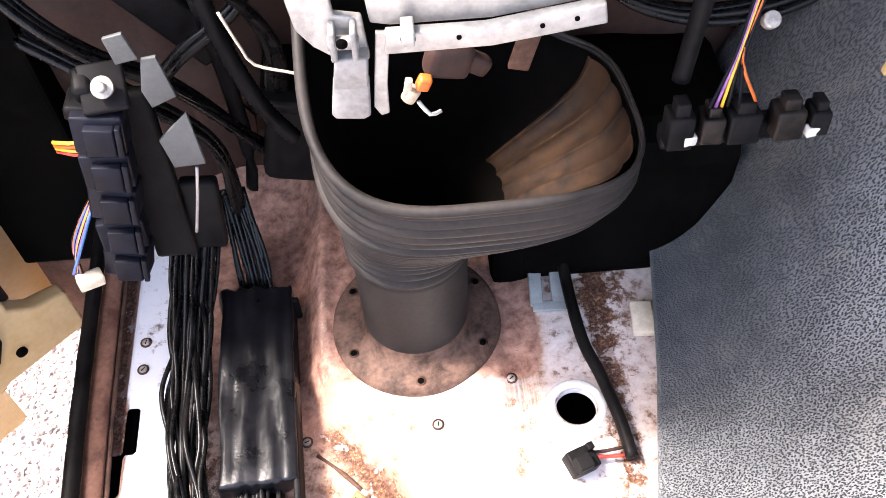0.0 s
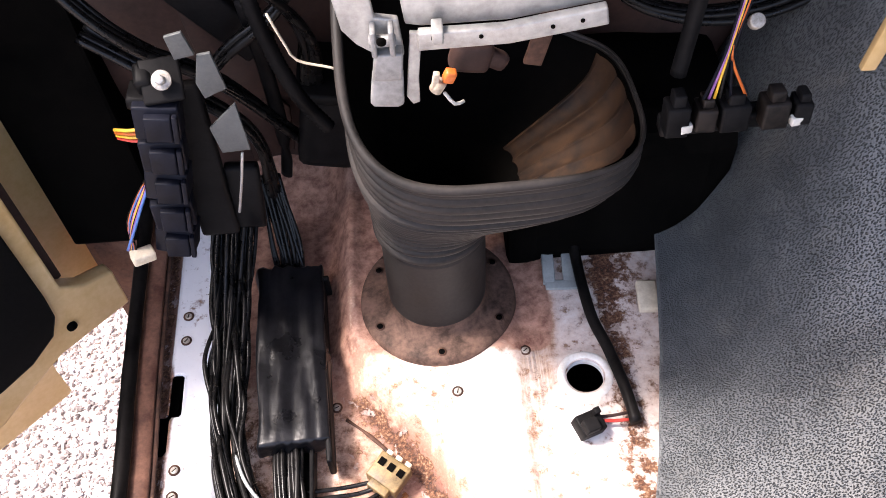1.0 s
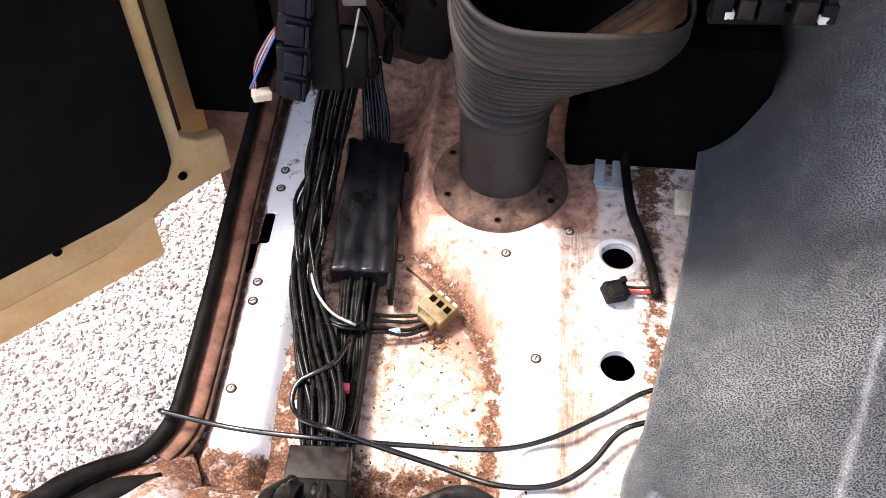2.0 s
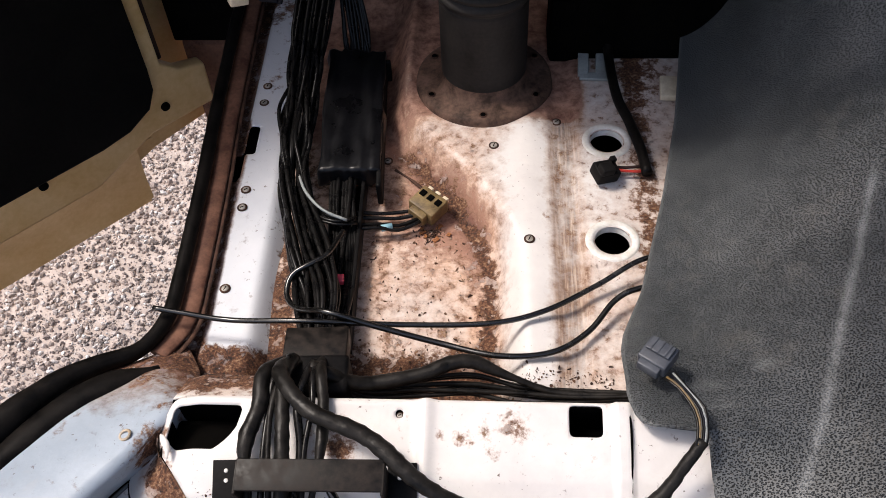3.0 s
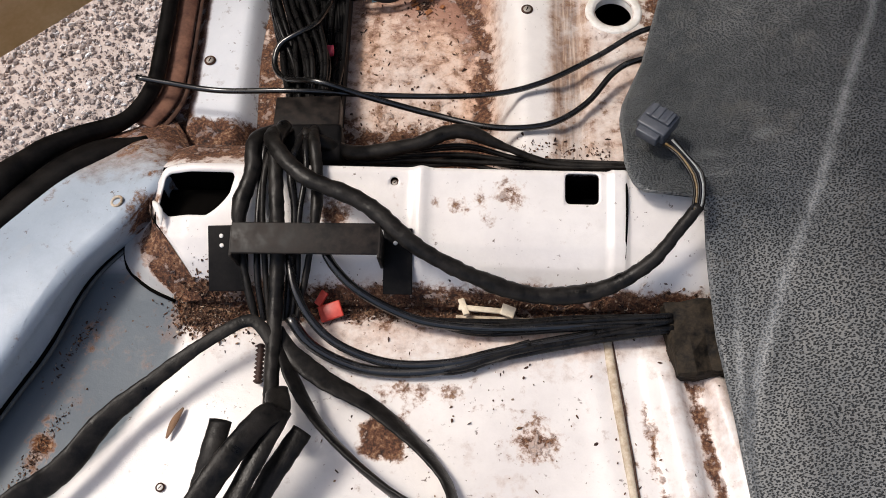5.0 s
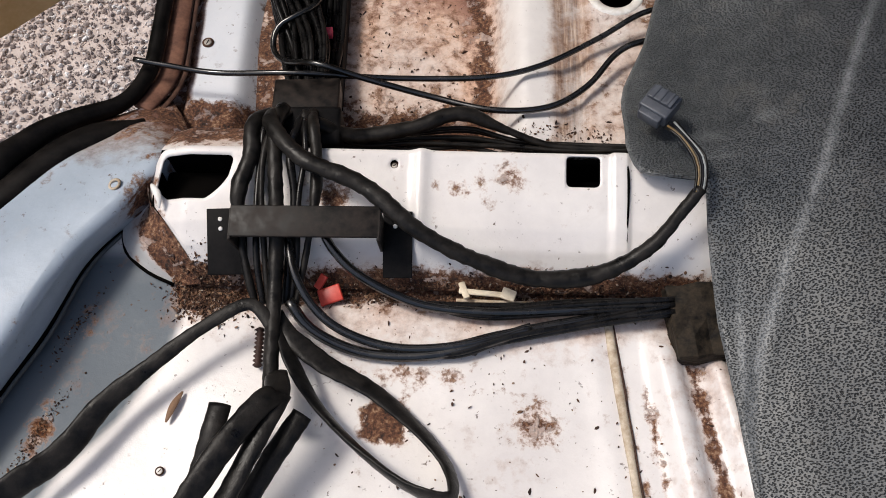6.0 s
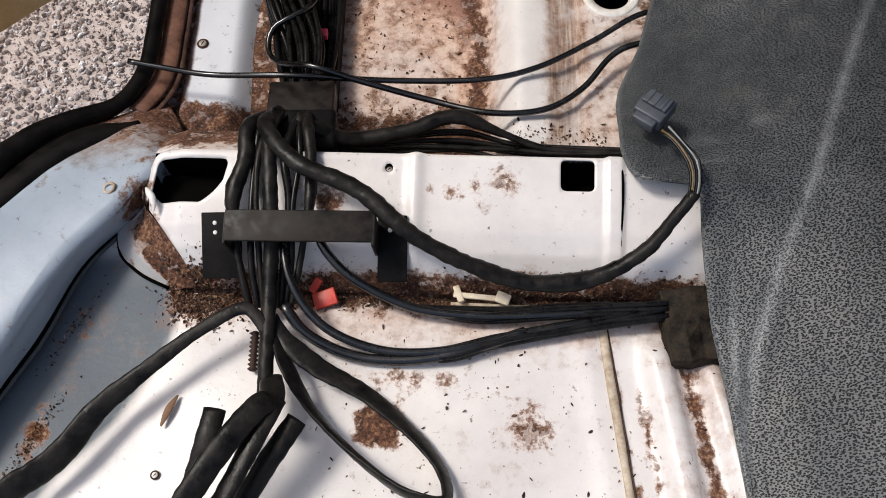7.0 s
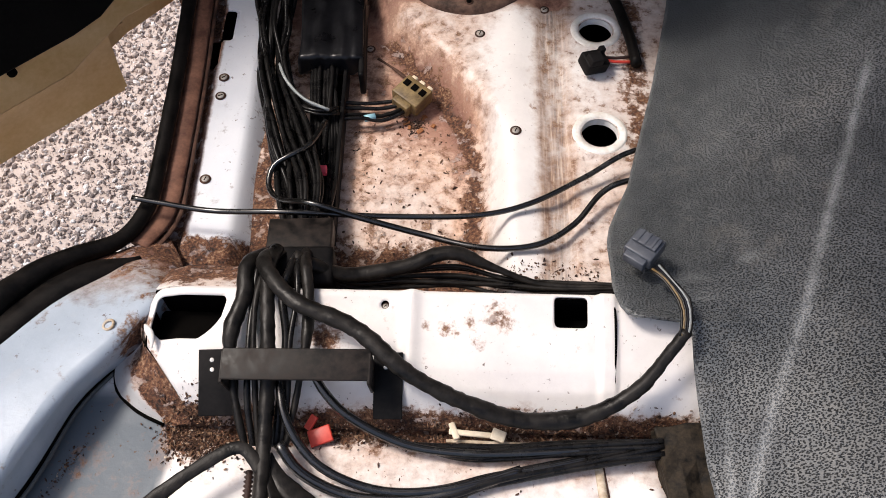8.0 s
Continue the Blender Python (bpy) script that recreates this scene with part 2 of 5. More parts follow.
M_FRAY = surface("frayed dirty sleeve", (0.002, 0.002, 0.002), (0.04, 0.03, 0.02), 110.0, (0.5, 0.8), 0.6, 420.0, spec=0.15)
M_FLAKE = surface("orange rust flakes", (0.16, 0.05, 0.015), (0.42, 0.17, 0.06), 160.0, (0.7, 0.9), 0.3, 500.0)
M_GRAVEL = surface("gravel dust", (0.34, 0.285, 0.26), (0.53, 0.465, 0.435), 45.0, (0.8, 0.95), 1.0, 260.0)
M_SHELL = surface("cab lining", (0.16, 0.155, 0.15), (0.24, 0.23, 0.22), 6.0, (0.7, 0.9), 0.1, 60.0)


def stone_material():
    m, nt, p = nodes_of("mixed stones")
    g = nt.nodes.new("ShaderNodeNewGeometry")
    col = ramp_node(nt, g.outputs["Random Per Island"], [(0.0, (0.13, 0.115, 0.115)), (0.25, (0.27, 0.23, 0.225)), (0.55, (0.4, 0.335, 0.31)), (0.78, (0.5, 0.46, 0.45)), (0.9, (0.66, 0.65, 0.66)), (1.0, (0.85, 0.85, 0.85))])
    grain = noise_node(nt, coords(nt), 260.0)
    nt.links.new(mix_node(nt, math_node(nt, 'MULTIPLY', grain, 0.4), col, (0.25, 0.2, 0.17)), p.inputs["Base Color"])
    p.inputs["Roughness"].default_value = 0.85
    bump_node(nt, p, grain, 0.4, 0.001)
    return m


M_STONE = stone_material()


def crumb_material():
    m, nt, p = nodes_of("rust crumbs and soil")
    g = nt.nodes.new("ShaderNodeNewGeometry")
    col = ramp_node(nt, g.outputs["Random Per Island"], [(0.0, (0.02, 0.009, 0.006)), (0.4, (0.075, 0.032, 0.018)), (0.75, (0.17, 0.085, 0.045)), (0.93, (0.33, 0.2, 0.12)), (1.0, (0.6, 0.5, 0.4))])
    grain = noise_node(nt, coords(nt), 700.0)
    nt.links.new(mix_node(nt, math_node(nt, 'MULTIPLY', grain, 0.6), col, (0.03, 0.016, 0.01)), p.inputs["Base Color"])
    p.inputs["Roughness"].default_value = 0.9
    return m


M_DIRT = crumb_material()


# ---- mesh helpers ----
def smooth01(v):
    v = max(0.0, min(1.0, v))
    return v * v * (3 - 2 * v)


def blend(a, b, k):
    return a + (b - a) * k


def at_y(table, y):
    """A value read from (y, value) rows, straight between them."""
    return float(np.interp(y, [r[0] for r in table], [r[1] for r in table]))


def finish(name, bm, material, parent=None, label="", smooth=True):
    me = bpy.data.meshes.new(name)
    bm.to_mesh(me)
    bm.free()
    if smooth:
        for f in me.polygons:
            f.use_smooth = True
    me.materials.append(material)
    ob = new(name, me)
    if parent is not None:
        ob.parent = parent
    if label:
        ob["label"] = label
    return ob


def part(name, bm, material, parent, label="", smooth=True):
    return finish(name, bm, material, parent, label, smooth)


def thing(name, label, category, group="", base=(0, 0, 0)):
    ob = new(name)
    ob.empty_display_size = 0.02
    return tagged(ob, label, category, group)


def bevel_all(bm, width, segments=2):
    bmesh.ops.bevel(bm, geom=bm.edges[:], offset=width, segments=segments, affect='EDGES', profile=0.6)
    return bm


def block(size, m=Matrix(), bevel=0.001, segments=2):
    bm = bmesh.new()
    bmesh.ops.create_cube(bm, size=1.0, matrix=Matrix.Diagonal((*size, 1)))
    if bevel:
        bevel_all(bm, bevel, segments)
    bm.transform(m)
    return bm


def disc(radius, height, m=Matrix(), seg=20, bevel=0.0, top=None):
    bm = bmesh.new()
    bmesh.ops.create_cone(bm, cap_ends=True, segments=seg, radius1=radius, radius2=radius if top is None else top, depth=height)
    if bevel:
        rim = [e for e in bm.edges if all(abs(v.co.z - height / 2) < 1e-6 for v in e.verts)]
        bmesh.ops.bevel(bm, geom=rim, offset=bevel, segments=2, affect='EDGES', profile=0.5)
    bm.transform(m)
    return bm


def merge(*bms):
    out = bmesh.new()
    for b in bms:
        me = bpy.data.meshes.new("tmp")
        b.to_mesh(me)
        b.free()
        out.from_mesh(me)
        bpy.data.meshes.remove(me)
    return out


def curve_points(pts, step=0.006):
    """Catmull-Rom through the points, at about even steps."""
    p = [Vector(q) for q in pts]
    p = [p[0] * 2 - p[1]] + p + [p[-1] * 2 - p[-2]]
    out = []
    for i in range(1, len(p) - 2):
        a, b, c, d = p[i - 1:i + 3]
        n = max(2, int((c - b).length / step))
        for k in range(n):
            t = k / n
            out.append(0.5 * ((2 * b) + (c - a) * t + (2 * a - 5 * b + 4 * c - d) * t * t + (3 * b - a - 3 * c + d) * t ** 3))
    out.append(p[-2])
    return out


def sweep(pts, radius, seg=10, flat=1.0, lumps=0.0, ribs=0.0, twist=0.0, closed_ends=True, step=0.006, seed=0.0, wrap=0.0):
    """A tube along the points: flat squeezes its height, lumps make it uneven, ribs corrugate it."""
    line = curve_points(pts, step)
    bm = bmesh.new()
    rings = []
    n = len(line)
    for i, c in enumerate(line):
        tan = (line[min(i + 1, n - 1)] - line[max(i - 1, 0)]).normalized()
        side = tan.cross(Vector((0, 0, 1)))
        if side.length < 0.05:
            side = tan.cross(Vector((0, 1, 0)))
        side.normalize()
        up = side.cross(tan)
        r = radius(i / (n - 1)) if callable(radius) else radius
        if lumps:
            r *= 1 + lumps * noise.noise((c * 45.0) + Vector((seed, seed, 0)))
        if ribs:
            r *= 1 + (ribs if i % 2 else -ribs)
        turn = twist * i / n
        ring = []
        for k in range(seg):
            a = 2 * math.pi * k / seg
            rr = r
            if wrap:
                lap = (i * step / 0.011 + k / seg + 0.35 * noise.noise(c * 30.0)) % 1.0
                rr *= 1 + wrap * (lap - 0.5) + 0.09 * noise.noise(c * 150.0 + Vector((math.cos(a), math.sin(a), 0)) * 1.3)
            u, w = math.cos(a) * rr, math.sin(a) * rr * flat
            u, w = u * math.cos(turn) - w * math.sin(turn), u * math.sin(turn) + w * math.cos(turn)
            ring.append(bm.verts.new(c + side * u + up * w))
        rings.append(ring)
    for a, b in zip(rings, rings[1:]):
        for k in range(seg):
            bm.faces.new((a[k], a[(k + 1) % seg], b[(k + 1) % seg], b[k]))
    if closed_ends:
        bm.faces.new(rings[0][::-1])
        bm.faces.new(rings[-1])
    return bm


def rounded_box_sdf(cx, cy, hx, hy, r):
    def f(x, y):
        qx, qy = abs(x - cx) - hx + r, abs(y - cy) - hy + r
        return math.hypot(max(qx, 0), max(qy, 0)) + min(max(qx, qy), 0) - r
    return f


def circle_sdf(cx, cy, r):
    return lambda x, y: math.hypot(x - cx, y - cy) - r


def sheet(name, x0, x1, y0, y1, step, height, holes=(), rust=None, dust=None, material=None, thick=0.0012, warp=None, parent=None, tint=None, streak=None):
    """A pressed sheet: height(x, y) over a grid, with holes cut out and their edges drawn onto the outline."""
    nx, ny = int(round((x1 - x0) / step)), int(round((y1 - y0) / step))
    xs, ys = np.linspace(x0, x1, nx + 1), np.linspace(y0, y1, ny + 1)
    def nearest(px, py):
        return min(h(px, py) for h in holes)

    pos = {(i, j): (float(x), float(y)) for j, y in enumerate(ys) for i, x in enumerate(xs)}
    keep = {}
    for j in range(ny):
        for i in range(nx):
            keep[i, j] = not holes or nearest((xs[i] + xs[i + 1]) / 2, (ys[j] + ys[j + 1]) / 2) > 0
    if holes:
        edge = {}
        for (i, j), kept in keep.items():
            for q in ((i, j), (i + 1, j), (i + 1, j + 1), (i, j + 1)):
                edge.setdefault(q, set()).add(kept)
        for q, kinds in edge.items():
            if len(kinds) == 2:
                px, py = pos[q]
                for _ in range(5):
                    d, e = nearest(px, py), 1e-5
                    gx, gy = (nearest(px + e, py) - nearest(px - e, py)) / (2 * e), (nearest(px, py + e) - nearest(px, py - e)) / (2 * e)
                    g2 = max(0.2, gx * gx + gy * gy)
                    px, py = px - d * gx / g2, py - d * gy / g2
                pos[q] = (px, py)
    verts, index, marks, faces = [], {}, [], []
    for (i, j), kept in keep.items():
        if kept:
            loop = []
            for q in ((i, j), (i + 1, j), (i + 1, j + 1), (i, j + 1)):
                if q not in index:
                    index[q] = len(verts)
                    px, py = pos[q]
                    marks.append((px, py))
                    z = height(px, py)
                    verts.append((px, py, z) if warp is None else warp(px, py, z))
                loop.append(index[q])
            faces.append(loop)
    me = bpy.data.meshes.new(name)
    me.from_pydata(verts, [], faces)
    for key, fn in (("rust", rust), ("dust", dust), ("tint", tint), ("streak", streak)):
        if fn:
            layer = me.attributes.new(key, 'FLOAT', 'POINT')
            layer.data.foreach_set("value", [fn(*m) for m in marks])
    for f in me.polygons:
        f.use_smooth = True
    me.materials.append(material)
    ob = new(name, me)
    if parent is not None:
        ob.parent = parent
    if thick:
        s = ob.modifiers.new("thickness", 'SOLIDIFY')
        s.thickness, s.offset = thick, -1.0
    return ob


def blob(x, y, cx, cy, sx, sy):
    return math.exp(-((x - cx) / sx) ** 2 - ((y - cy) / sy) ** 2)


def screw(parent, at, radius=0.005, tilt=(0, 0), name="screw", material=None):
    m = pose(*at, tilt[0], tilt[1], random.uniform(0, 90))
    head = disc(radius, radius * 0.32, m @ pose(0, 0, radius * 0.2), 18, radius * 0.2)
    slot = block((radius * 1.3, radius * 0.25, radius * 0.2), m @ pose(0, 0, radius * 0.32), 0.0)
    ob = part(name, head, material or M_ZINC, parent)
    part("slot", slot, M_DARK, ob)
    if parent.parent is None:
        part("washer", disc(radius * 1.5, radius * 0.22, m @ pose(0, 0, radius * 0.05), 20), M_SEALBROWN, ob)
    return ob


# ---- the floor pan, its cross member and the sill ----
RECESS_EDGE = [(0.06, 0.022), (0.25, 0.02), (0.294, 0.006), (0.355, -0.03), (0.413, -0.08), (0.46, -0.105), (0.75, -0.11)]
WELL_EDGE = [(-0.6, -0.52), (-0.186, -0.279), (-0.145, -0.245), (-0.106, -0.224), (-0.09, -0.216), (-0.06, -0.21), (-0.046, -0.212), (-0.02, -0.23)]


def floor_height(x, y):
    if y > 0.05:
        k = smooth01((x - at_y(RECESS_EDGE, y) + 0.006) / 0.034)
        z = blend(0.012, 0.049, k)
        z -= 0.0035 * smooth01((x - 0.074) / 0.004) * (1 - smooth01((x - 0.098) / 0.006))
        z += 0.004 * blob(x, y, 0.05, 0.3, 0.02, 0.3)
        z += 0.002 * math.sin(y * 34) * (1 - k)
        for cx, cy in ((0.134, 0.396), (0.13, 0.26)):
            z += 0.003 * (1 - smooth01((math.hypot(x - cx, y - cy) - 0.026) / 0.006))
        z += 0.05 * smooth01((x - 0.22) / 0.12)
        z = blend(z, 0.02, 1 - smooth01((y - 0.062) / 0.03))
        z += 0.007 * math.exp(-((x + 0.083) / 0.009) ** 2) * smooth01((y - 0.46) / 0.04)
        z += 0.5 * max(0.0, y - 0.64)
    else:
        z = 0.05
        z += 0.002 * math.exp(-((x - 0.1 + (y + 0.1) * 0.13) / 0.01) ** 2)
        z += 0.012 * math.exp(-((x - 0.15 + (y + 0.1) * 0.14) / 0.011) ** 4) * smooth01((-0.06 - y) / 0.03)
        z += 0.012 * math.exp(-((x - 0.187 + (y + 0.1) * 0.2) / 0.009) ** 4) * smooth01((-0.07 - y) / 0.03)
        edge = at_y(WELL_EDGE, y)
        z -= 0.004 * (1 - smooth01((x - edge + 0.012) / 0.022)) * smooth01((-0.0 - y) / 0.04)
        z += 0.0015 * math.sin(x * 40 + 1) * math.sin(y * 30)
        z -= 0.012 * math.exp(-((y + 0.036) / 0.012) ** 2) * smooth01((x + 0.225) / 0.02)
    return z


def floor_rust(x, y):
    if y > 0.05:
        r = 0.3
        e = at_y(RECESS_EDGE, y)
        r += 0.08 * (1 - smooth01((x - e + 0.03) / 0.05))
        r += 0.4 * blob(x, y, e - 0.006, y, 0.01, 1) * smooth01((0.42 - y) / 0.03) + 0.35 * blob(x, y, -0.16, 0.1, 0.06, 0.03)
        r += 0.04 * math.exp(-((x - 0.087) / 0.013) ** 2)
        r -= 0.3 * math.exp(-((x - 0.045) / 0.022) ** 2) * smooth01((0.42 - y) / 0.03)
        r -= 0.12 * blob(x, y, -0.06, 0.21, 0.04, 0.06)
        r -= 0.2 * smooth01((y - 0.4) / 0.06) * (1 - smooth01((x - 0.09) / 0.02))
        r += 0.8 * math.exp(-((y - 0.115) / 0.03) ** 2) * (1 - smooth01((x - 0.01) / 0.02)) + 0.25 * blob(x, y, 0.18, 0.52, 0.025, 0.05)
        r += 0.3 * math.exp(-((x - 0.168) / 0.012) ** 2)
        r += 0.3 * blob(x, y, -0.19, 0.2, 0.02, 0.2)
        return min(r, 0.95)
    r = 0.13
    r += 0.65 * math.exp(-((y + 0.035) / 0.018) ** 2) * smooth01((x + 0.228) / 0.015)
    r += 0.8 * math.exp(-((x + 0.054) / 0.017) ** 4 - ((y + 0.14) / 0.016) ** 4) + 0.45 * blob(x, y, 0.055, -0.14, 0.02, 0.018) + 0.3 * blob(x, y, -0.03, -0.105, 0.05, 0.012)
    r += 0.55 * blob(x, y, 0.169 - (y + 0.1) * 0.17, y, 0.006, 1) + 0.42 * blob(x, y, 0.132 - (y + 0.1) * 0.14, y, 0.004, 1) * smooth01((-0.08 - y) / 0.05) + 0.3 * blob(x, y, 0.118 - (y + 0.1) * 0.13, y, 0.002, 1)
    r += 0.45 * blob(x, y, -0.3, -0.155, 0.01, 0.03) + 0.32 * blob(x, y, -0.285, -0.07, 0.006, 0.025)
    r += 0.7 * blob(x, y, -0.193, -0.042, 0.022, 0.022) + 0.7 * blob(x, y, -0.255, 0.025, 0.016, 0.035) + 0.3 * blob(x, y, -0.24, -0.005, 0.016, 0.016)
    return min(r, 0.95)


def floor_dust_and_glint(x, y):
    if y > 0.05:
        d = 0.55 + 0.2 * (1 - smooth01((x - at_y(RECESS_EDGE, y) + 0.02) / 0.04))
        d -= 0.6 * math.exp(-((x - 0.047) / 0.026) ** 2) * smooth01((0.44 - y) / 0.06)
        d -= 0.2 * blob(x, y, 0.132, 0.33, 0.03, 0.12) + 0.25 * blob(x, y, -0.06, 0.19, 0.05, 0.05) - 0.3 * blob(x, y, -0.04, 0.32, 0.07, 0.06)
        # Film thinned along the toe ridge paints its bright highlight streak.
        d += 1.3 * smooth01((y - 0.42) / 0.05) * (1 - smooth01((x - 0.1) / 0.02)) * (1 - 0.8 * blob(x, y, -0.083, 0.5, 0.011, 0.09)) + 0.35 * blob(x, y, at_y(RECESS_EDGE, y) - 0.004, y, 0.02, 1) + 0.7 * math.exp(-((x - 0.089) / 0.016) ** 4)
        return min(d, 0.7) if y < 0.43 and x > 0.03 else d
    return 0.12 + 0.4 * math.exp(-((y + 0.04) / 0.03) ** 2) * smooth01((x + 0.235) / 0.02) + 0.2 * blob(x, y, 0.0, -0.07, 0.2, 0.02) + 0.25 * smooth01((x - 0.13) / 0.04)


def floor_tint(x, y):
    """Duller grey-blue tone for the panel beside the raised rear floor."""
    return (1 - smooth01((x - at_y(WELL_EDGE, y) + 0.006) / 0.01)) * smooth01((0.0 - y) / 0.02)


floor = sheet("floor", -0.42, 0.62, -0.62, 0.74, 0.0045, floor_height,
              [circle_sdf(0.134, 0.396, 0.0172), circle_sdf(0.13, 0.26, 0.0172), rounded_box_sdf(-0.36, 0.48, 0.155, 0.38, 0.004)], floor_rust, floor_dust_and_glint, M_FLOOR, tint=floor_tint, streak=lambda x, y: math.exp(-((x - 0.089) / 0.018) ** 2) * smooth01((y - 0.06) / 0.02))
tagged(floor, "rust-stained white sheet metal floor pan of a stripped cab", "floor", kind="structure")


M_BEAD = surface("tan sealant", (0.3, 0.22, 0.14), (0.58, 0.5, 0.4), 120.0, (0.5, 0.8), 0.3, 400.0)
M_RIM = surface("clean white paint", (0.62, 0.58, 0.52), (0.82, 0.81, 0.79), 90.0, (0.3, 0.5), 0.1, 300.0)


def drain_rim(cx, cy):
    """A pressed lip with its turned-down edge round a drain hole."""
    bm = bmesh.new()
    prof = [(0.0262, -0.0008), (0.0254, 0.0009), (0.0238, 0.0016), (0.0208, 0.0017), (0.0188, 0.0011), (0.0176, -0.0008), (0.0172, -0.008)]
    rings = [[bm.verts.new((cx + r * math.cos(a), cy + r * math.sin(a), 0.0515 + z)) for a in np.linspace(0, 2 * math.pi, 48, endpoint=False)] for r, z in prof]
    for a, b in zip(rings, rings[1:]):
        for k in range(48):
            bm.faces.new((a[k], a[(k + 1) % 48], b[(k + 1) % 48], b[k]))
    return part("drain_hole_rim", bm, M_RIM, floor, "bare white pressed rim round a drain hole")


drain_rim(0.134, 0.396)
drain_rim(0.13, 0.26)
for sx, sy in ((0.016, 0.391), (0.051, 0.26), (0.083, 0.431), (-0.1, 0.402)):
    screw(floor, (sx, sy, floor_height(sx, sy)), 0.0036)
screw(floor, (-0.208, -0.181, 0.0505), 0.0022, material=M_RIM)
part("pressed_step", sweep([(-0.091, 0.389, 0.0135), (-0.07, 0.371, 0.0145), (-0.046, 0.346, 0.0145), (-0.034, 0.328, 0.0165)], lambda k: 0.0024 * (1 - 0.6 * k), 8, 0.5, 0.5), M_SEALBROWN, floor, "dark brown line along a pressed step in the floor")
part("sealant_bead", sweep([(0.1085, -0.058, 0.0515), (0.113, -0.1, 0.0515), (0.119, -0.15, 0.0515), (0.125, -0.2, 0.0515), (0.138, -0.3, 0.0515)], 0.0033, 10, 0.8, 0.22), M_BEAD, floor, "tan sealant bead along a floor rib")
# The groove's shadow beside the bead is put in as a brown line.
part("bead_shadow_line", sweep([(0.1122, -0.062, 0.0512), (0.1168, -0.1, 0.0512), (0.1228, -0.15, 0.0512), (0.1288, -0.2, 0.0512), (0.1418, -0.3, 0.0512)], 0.0011, 8, 0.8, 0.7), M_SEALBROWN, floor, "brown line painting the shadowed groove beside the sealant bead")

CROSS = [(-0.036, 0.045), (-0.03, 0.053), (-0.024, 0.063), (-0.014, 0.074), (0.0, 0.082), (0.02, 0.089), (0.046, 0.0965), (0.054, 0.0995), (0.058, 0.0985), (0.062, 0.09), (0.068, 0.045), (0.07, 0.02)]


def cross_height(x, y):
    z = at_y(CROSS, y)
    if y < 0.06:
        z += 0.0035 * math.exp(-((x + 0.034) / 0.006) ** 2) + 0.003 * smooth01((x - 0.108) / 0.004) * (1 - smooth01((x - 0.121) / 0.004))
        z -= 0.004 * smooth01((-0.21 - x) / 0.02)
    z -= 0.01 * smooth01((-0.234 - x) / 0.012)
    return z


def cross_rust(x, y):
    r = 0.13 + 0.7 * smooth01((-0.018 - y) / 0.016)
    r += 0.35 * blob(x, y, -0.235, 0.0, 0.012, 0.02) + 0.35 * blob(x, y, -0.243, 0.03, 0.006, 0.014) + 0.4 * smooth01((y - 0.058) / 0.006)
    r += 0.35 * blob(x, y, 0.035, 0.04, 0.012, 0.012) + 0.42 * blob(x, y, -0.1, 0.02, 0.02, 0.02) + 0.25 * blob(x, y, 0.0, 0.03, 0.03, 0.012)
    return min(r, 0.95)


def left_hole(x, y):
    """The larger access hole: slanted ends and one wide corner."""
    lean = x - 0.25 * (y - 0.0335)
    return max(rounded_box_sdf(-0.2085, 0.0335, 0.0275, 0.0165, 0.005)(lean, y), circle_sdf(-0.222, 0.058, 0.0475)(x, y) if x > -0.205 and y < 0.045 else -1.0, -0.62 * (x + 0.239) - 0.78 * (y - 0.031) - 0.004)


def rounded_end(x, y):
    """Cuts the member's outer end to its swept-back corner."""
    edge = at_y([(-0.04, -0.196), (-0.02, -0.211), (0.0, -0.227), (0.013, -0.238), (0.022, -0.245), (0.034, -0.245), (0.045, -0.241), (0.057, -0.23), (0.064, -0.222), (0.075, -0.21)], y)
    return x - edge


cross = sheet("cross_member", -0.26, 0.62, -0.036, 0.07, 0.0021, cross_height,
              [rounded_box_sdf(0.0885, 0.0435, 0.0128, 0.0118, 0.004), left_hole, rounded_end, circle_sdf(-0.0545, 0.046, 0.0032)],
              cross_rust, lambda x, y: 0.06 + 0.3 * smooth01((-0.01 - y) / 0.02), M_FLOOR, 0.0014)
tagged(cross, "white painted seat cross member with square access holes", "cross member", kind="structure")
seam = part("weld_seam", sweep([(0.1205, 0.056, 0.1), (0.122, 0.036, 0.096), (0.121, 0.0, 0.0835), (0.1205, -0.02, 0.07)], 0.0011, 6), M_DARK, cross)
screw(cross, (-0.0545, 0.046, 0.094), 0.0022)


def skew(x, y, z):
    return (x - 0.03 * (y - 0.2), y, z)


def sill_height(x, y):
    z = 0.028 - 0.006 * smooth01((-0.252 - x) / 0.004) + 0.012 * smooth01((-0.276 - x) / 0.01)
    z -= 0.026 * smooth01((x + 0.213) / 0.03)
    z -= 0.02 * smooth01((0.135 - y) / 0.03) * 0.3
    return z


def sill_rust(x, y):
    far = 0.006 * smooth01((y - 0.43) / 0.04)
    r = 0.16 + 0.42 * smooth01((-0.247 - far - x) / 0.005) + 0.75 * smooth01((0.16 - y) / 0.025)
    r += 0.25 * blob(x, y, -0.232, 0.52, 0.012, 0.018) + 0.3 * smooth01((x + 0.203) / 0.01) + 0.25 * smooth01((y - 0.6) / 0.05)
    return min(r, 0.95)


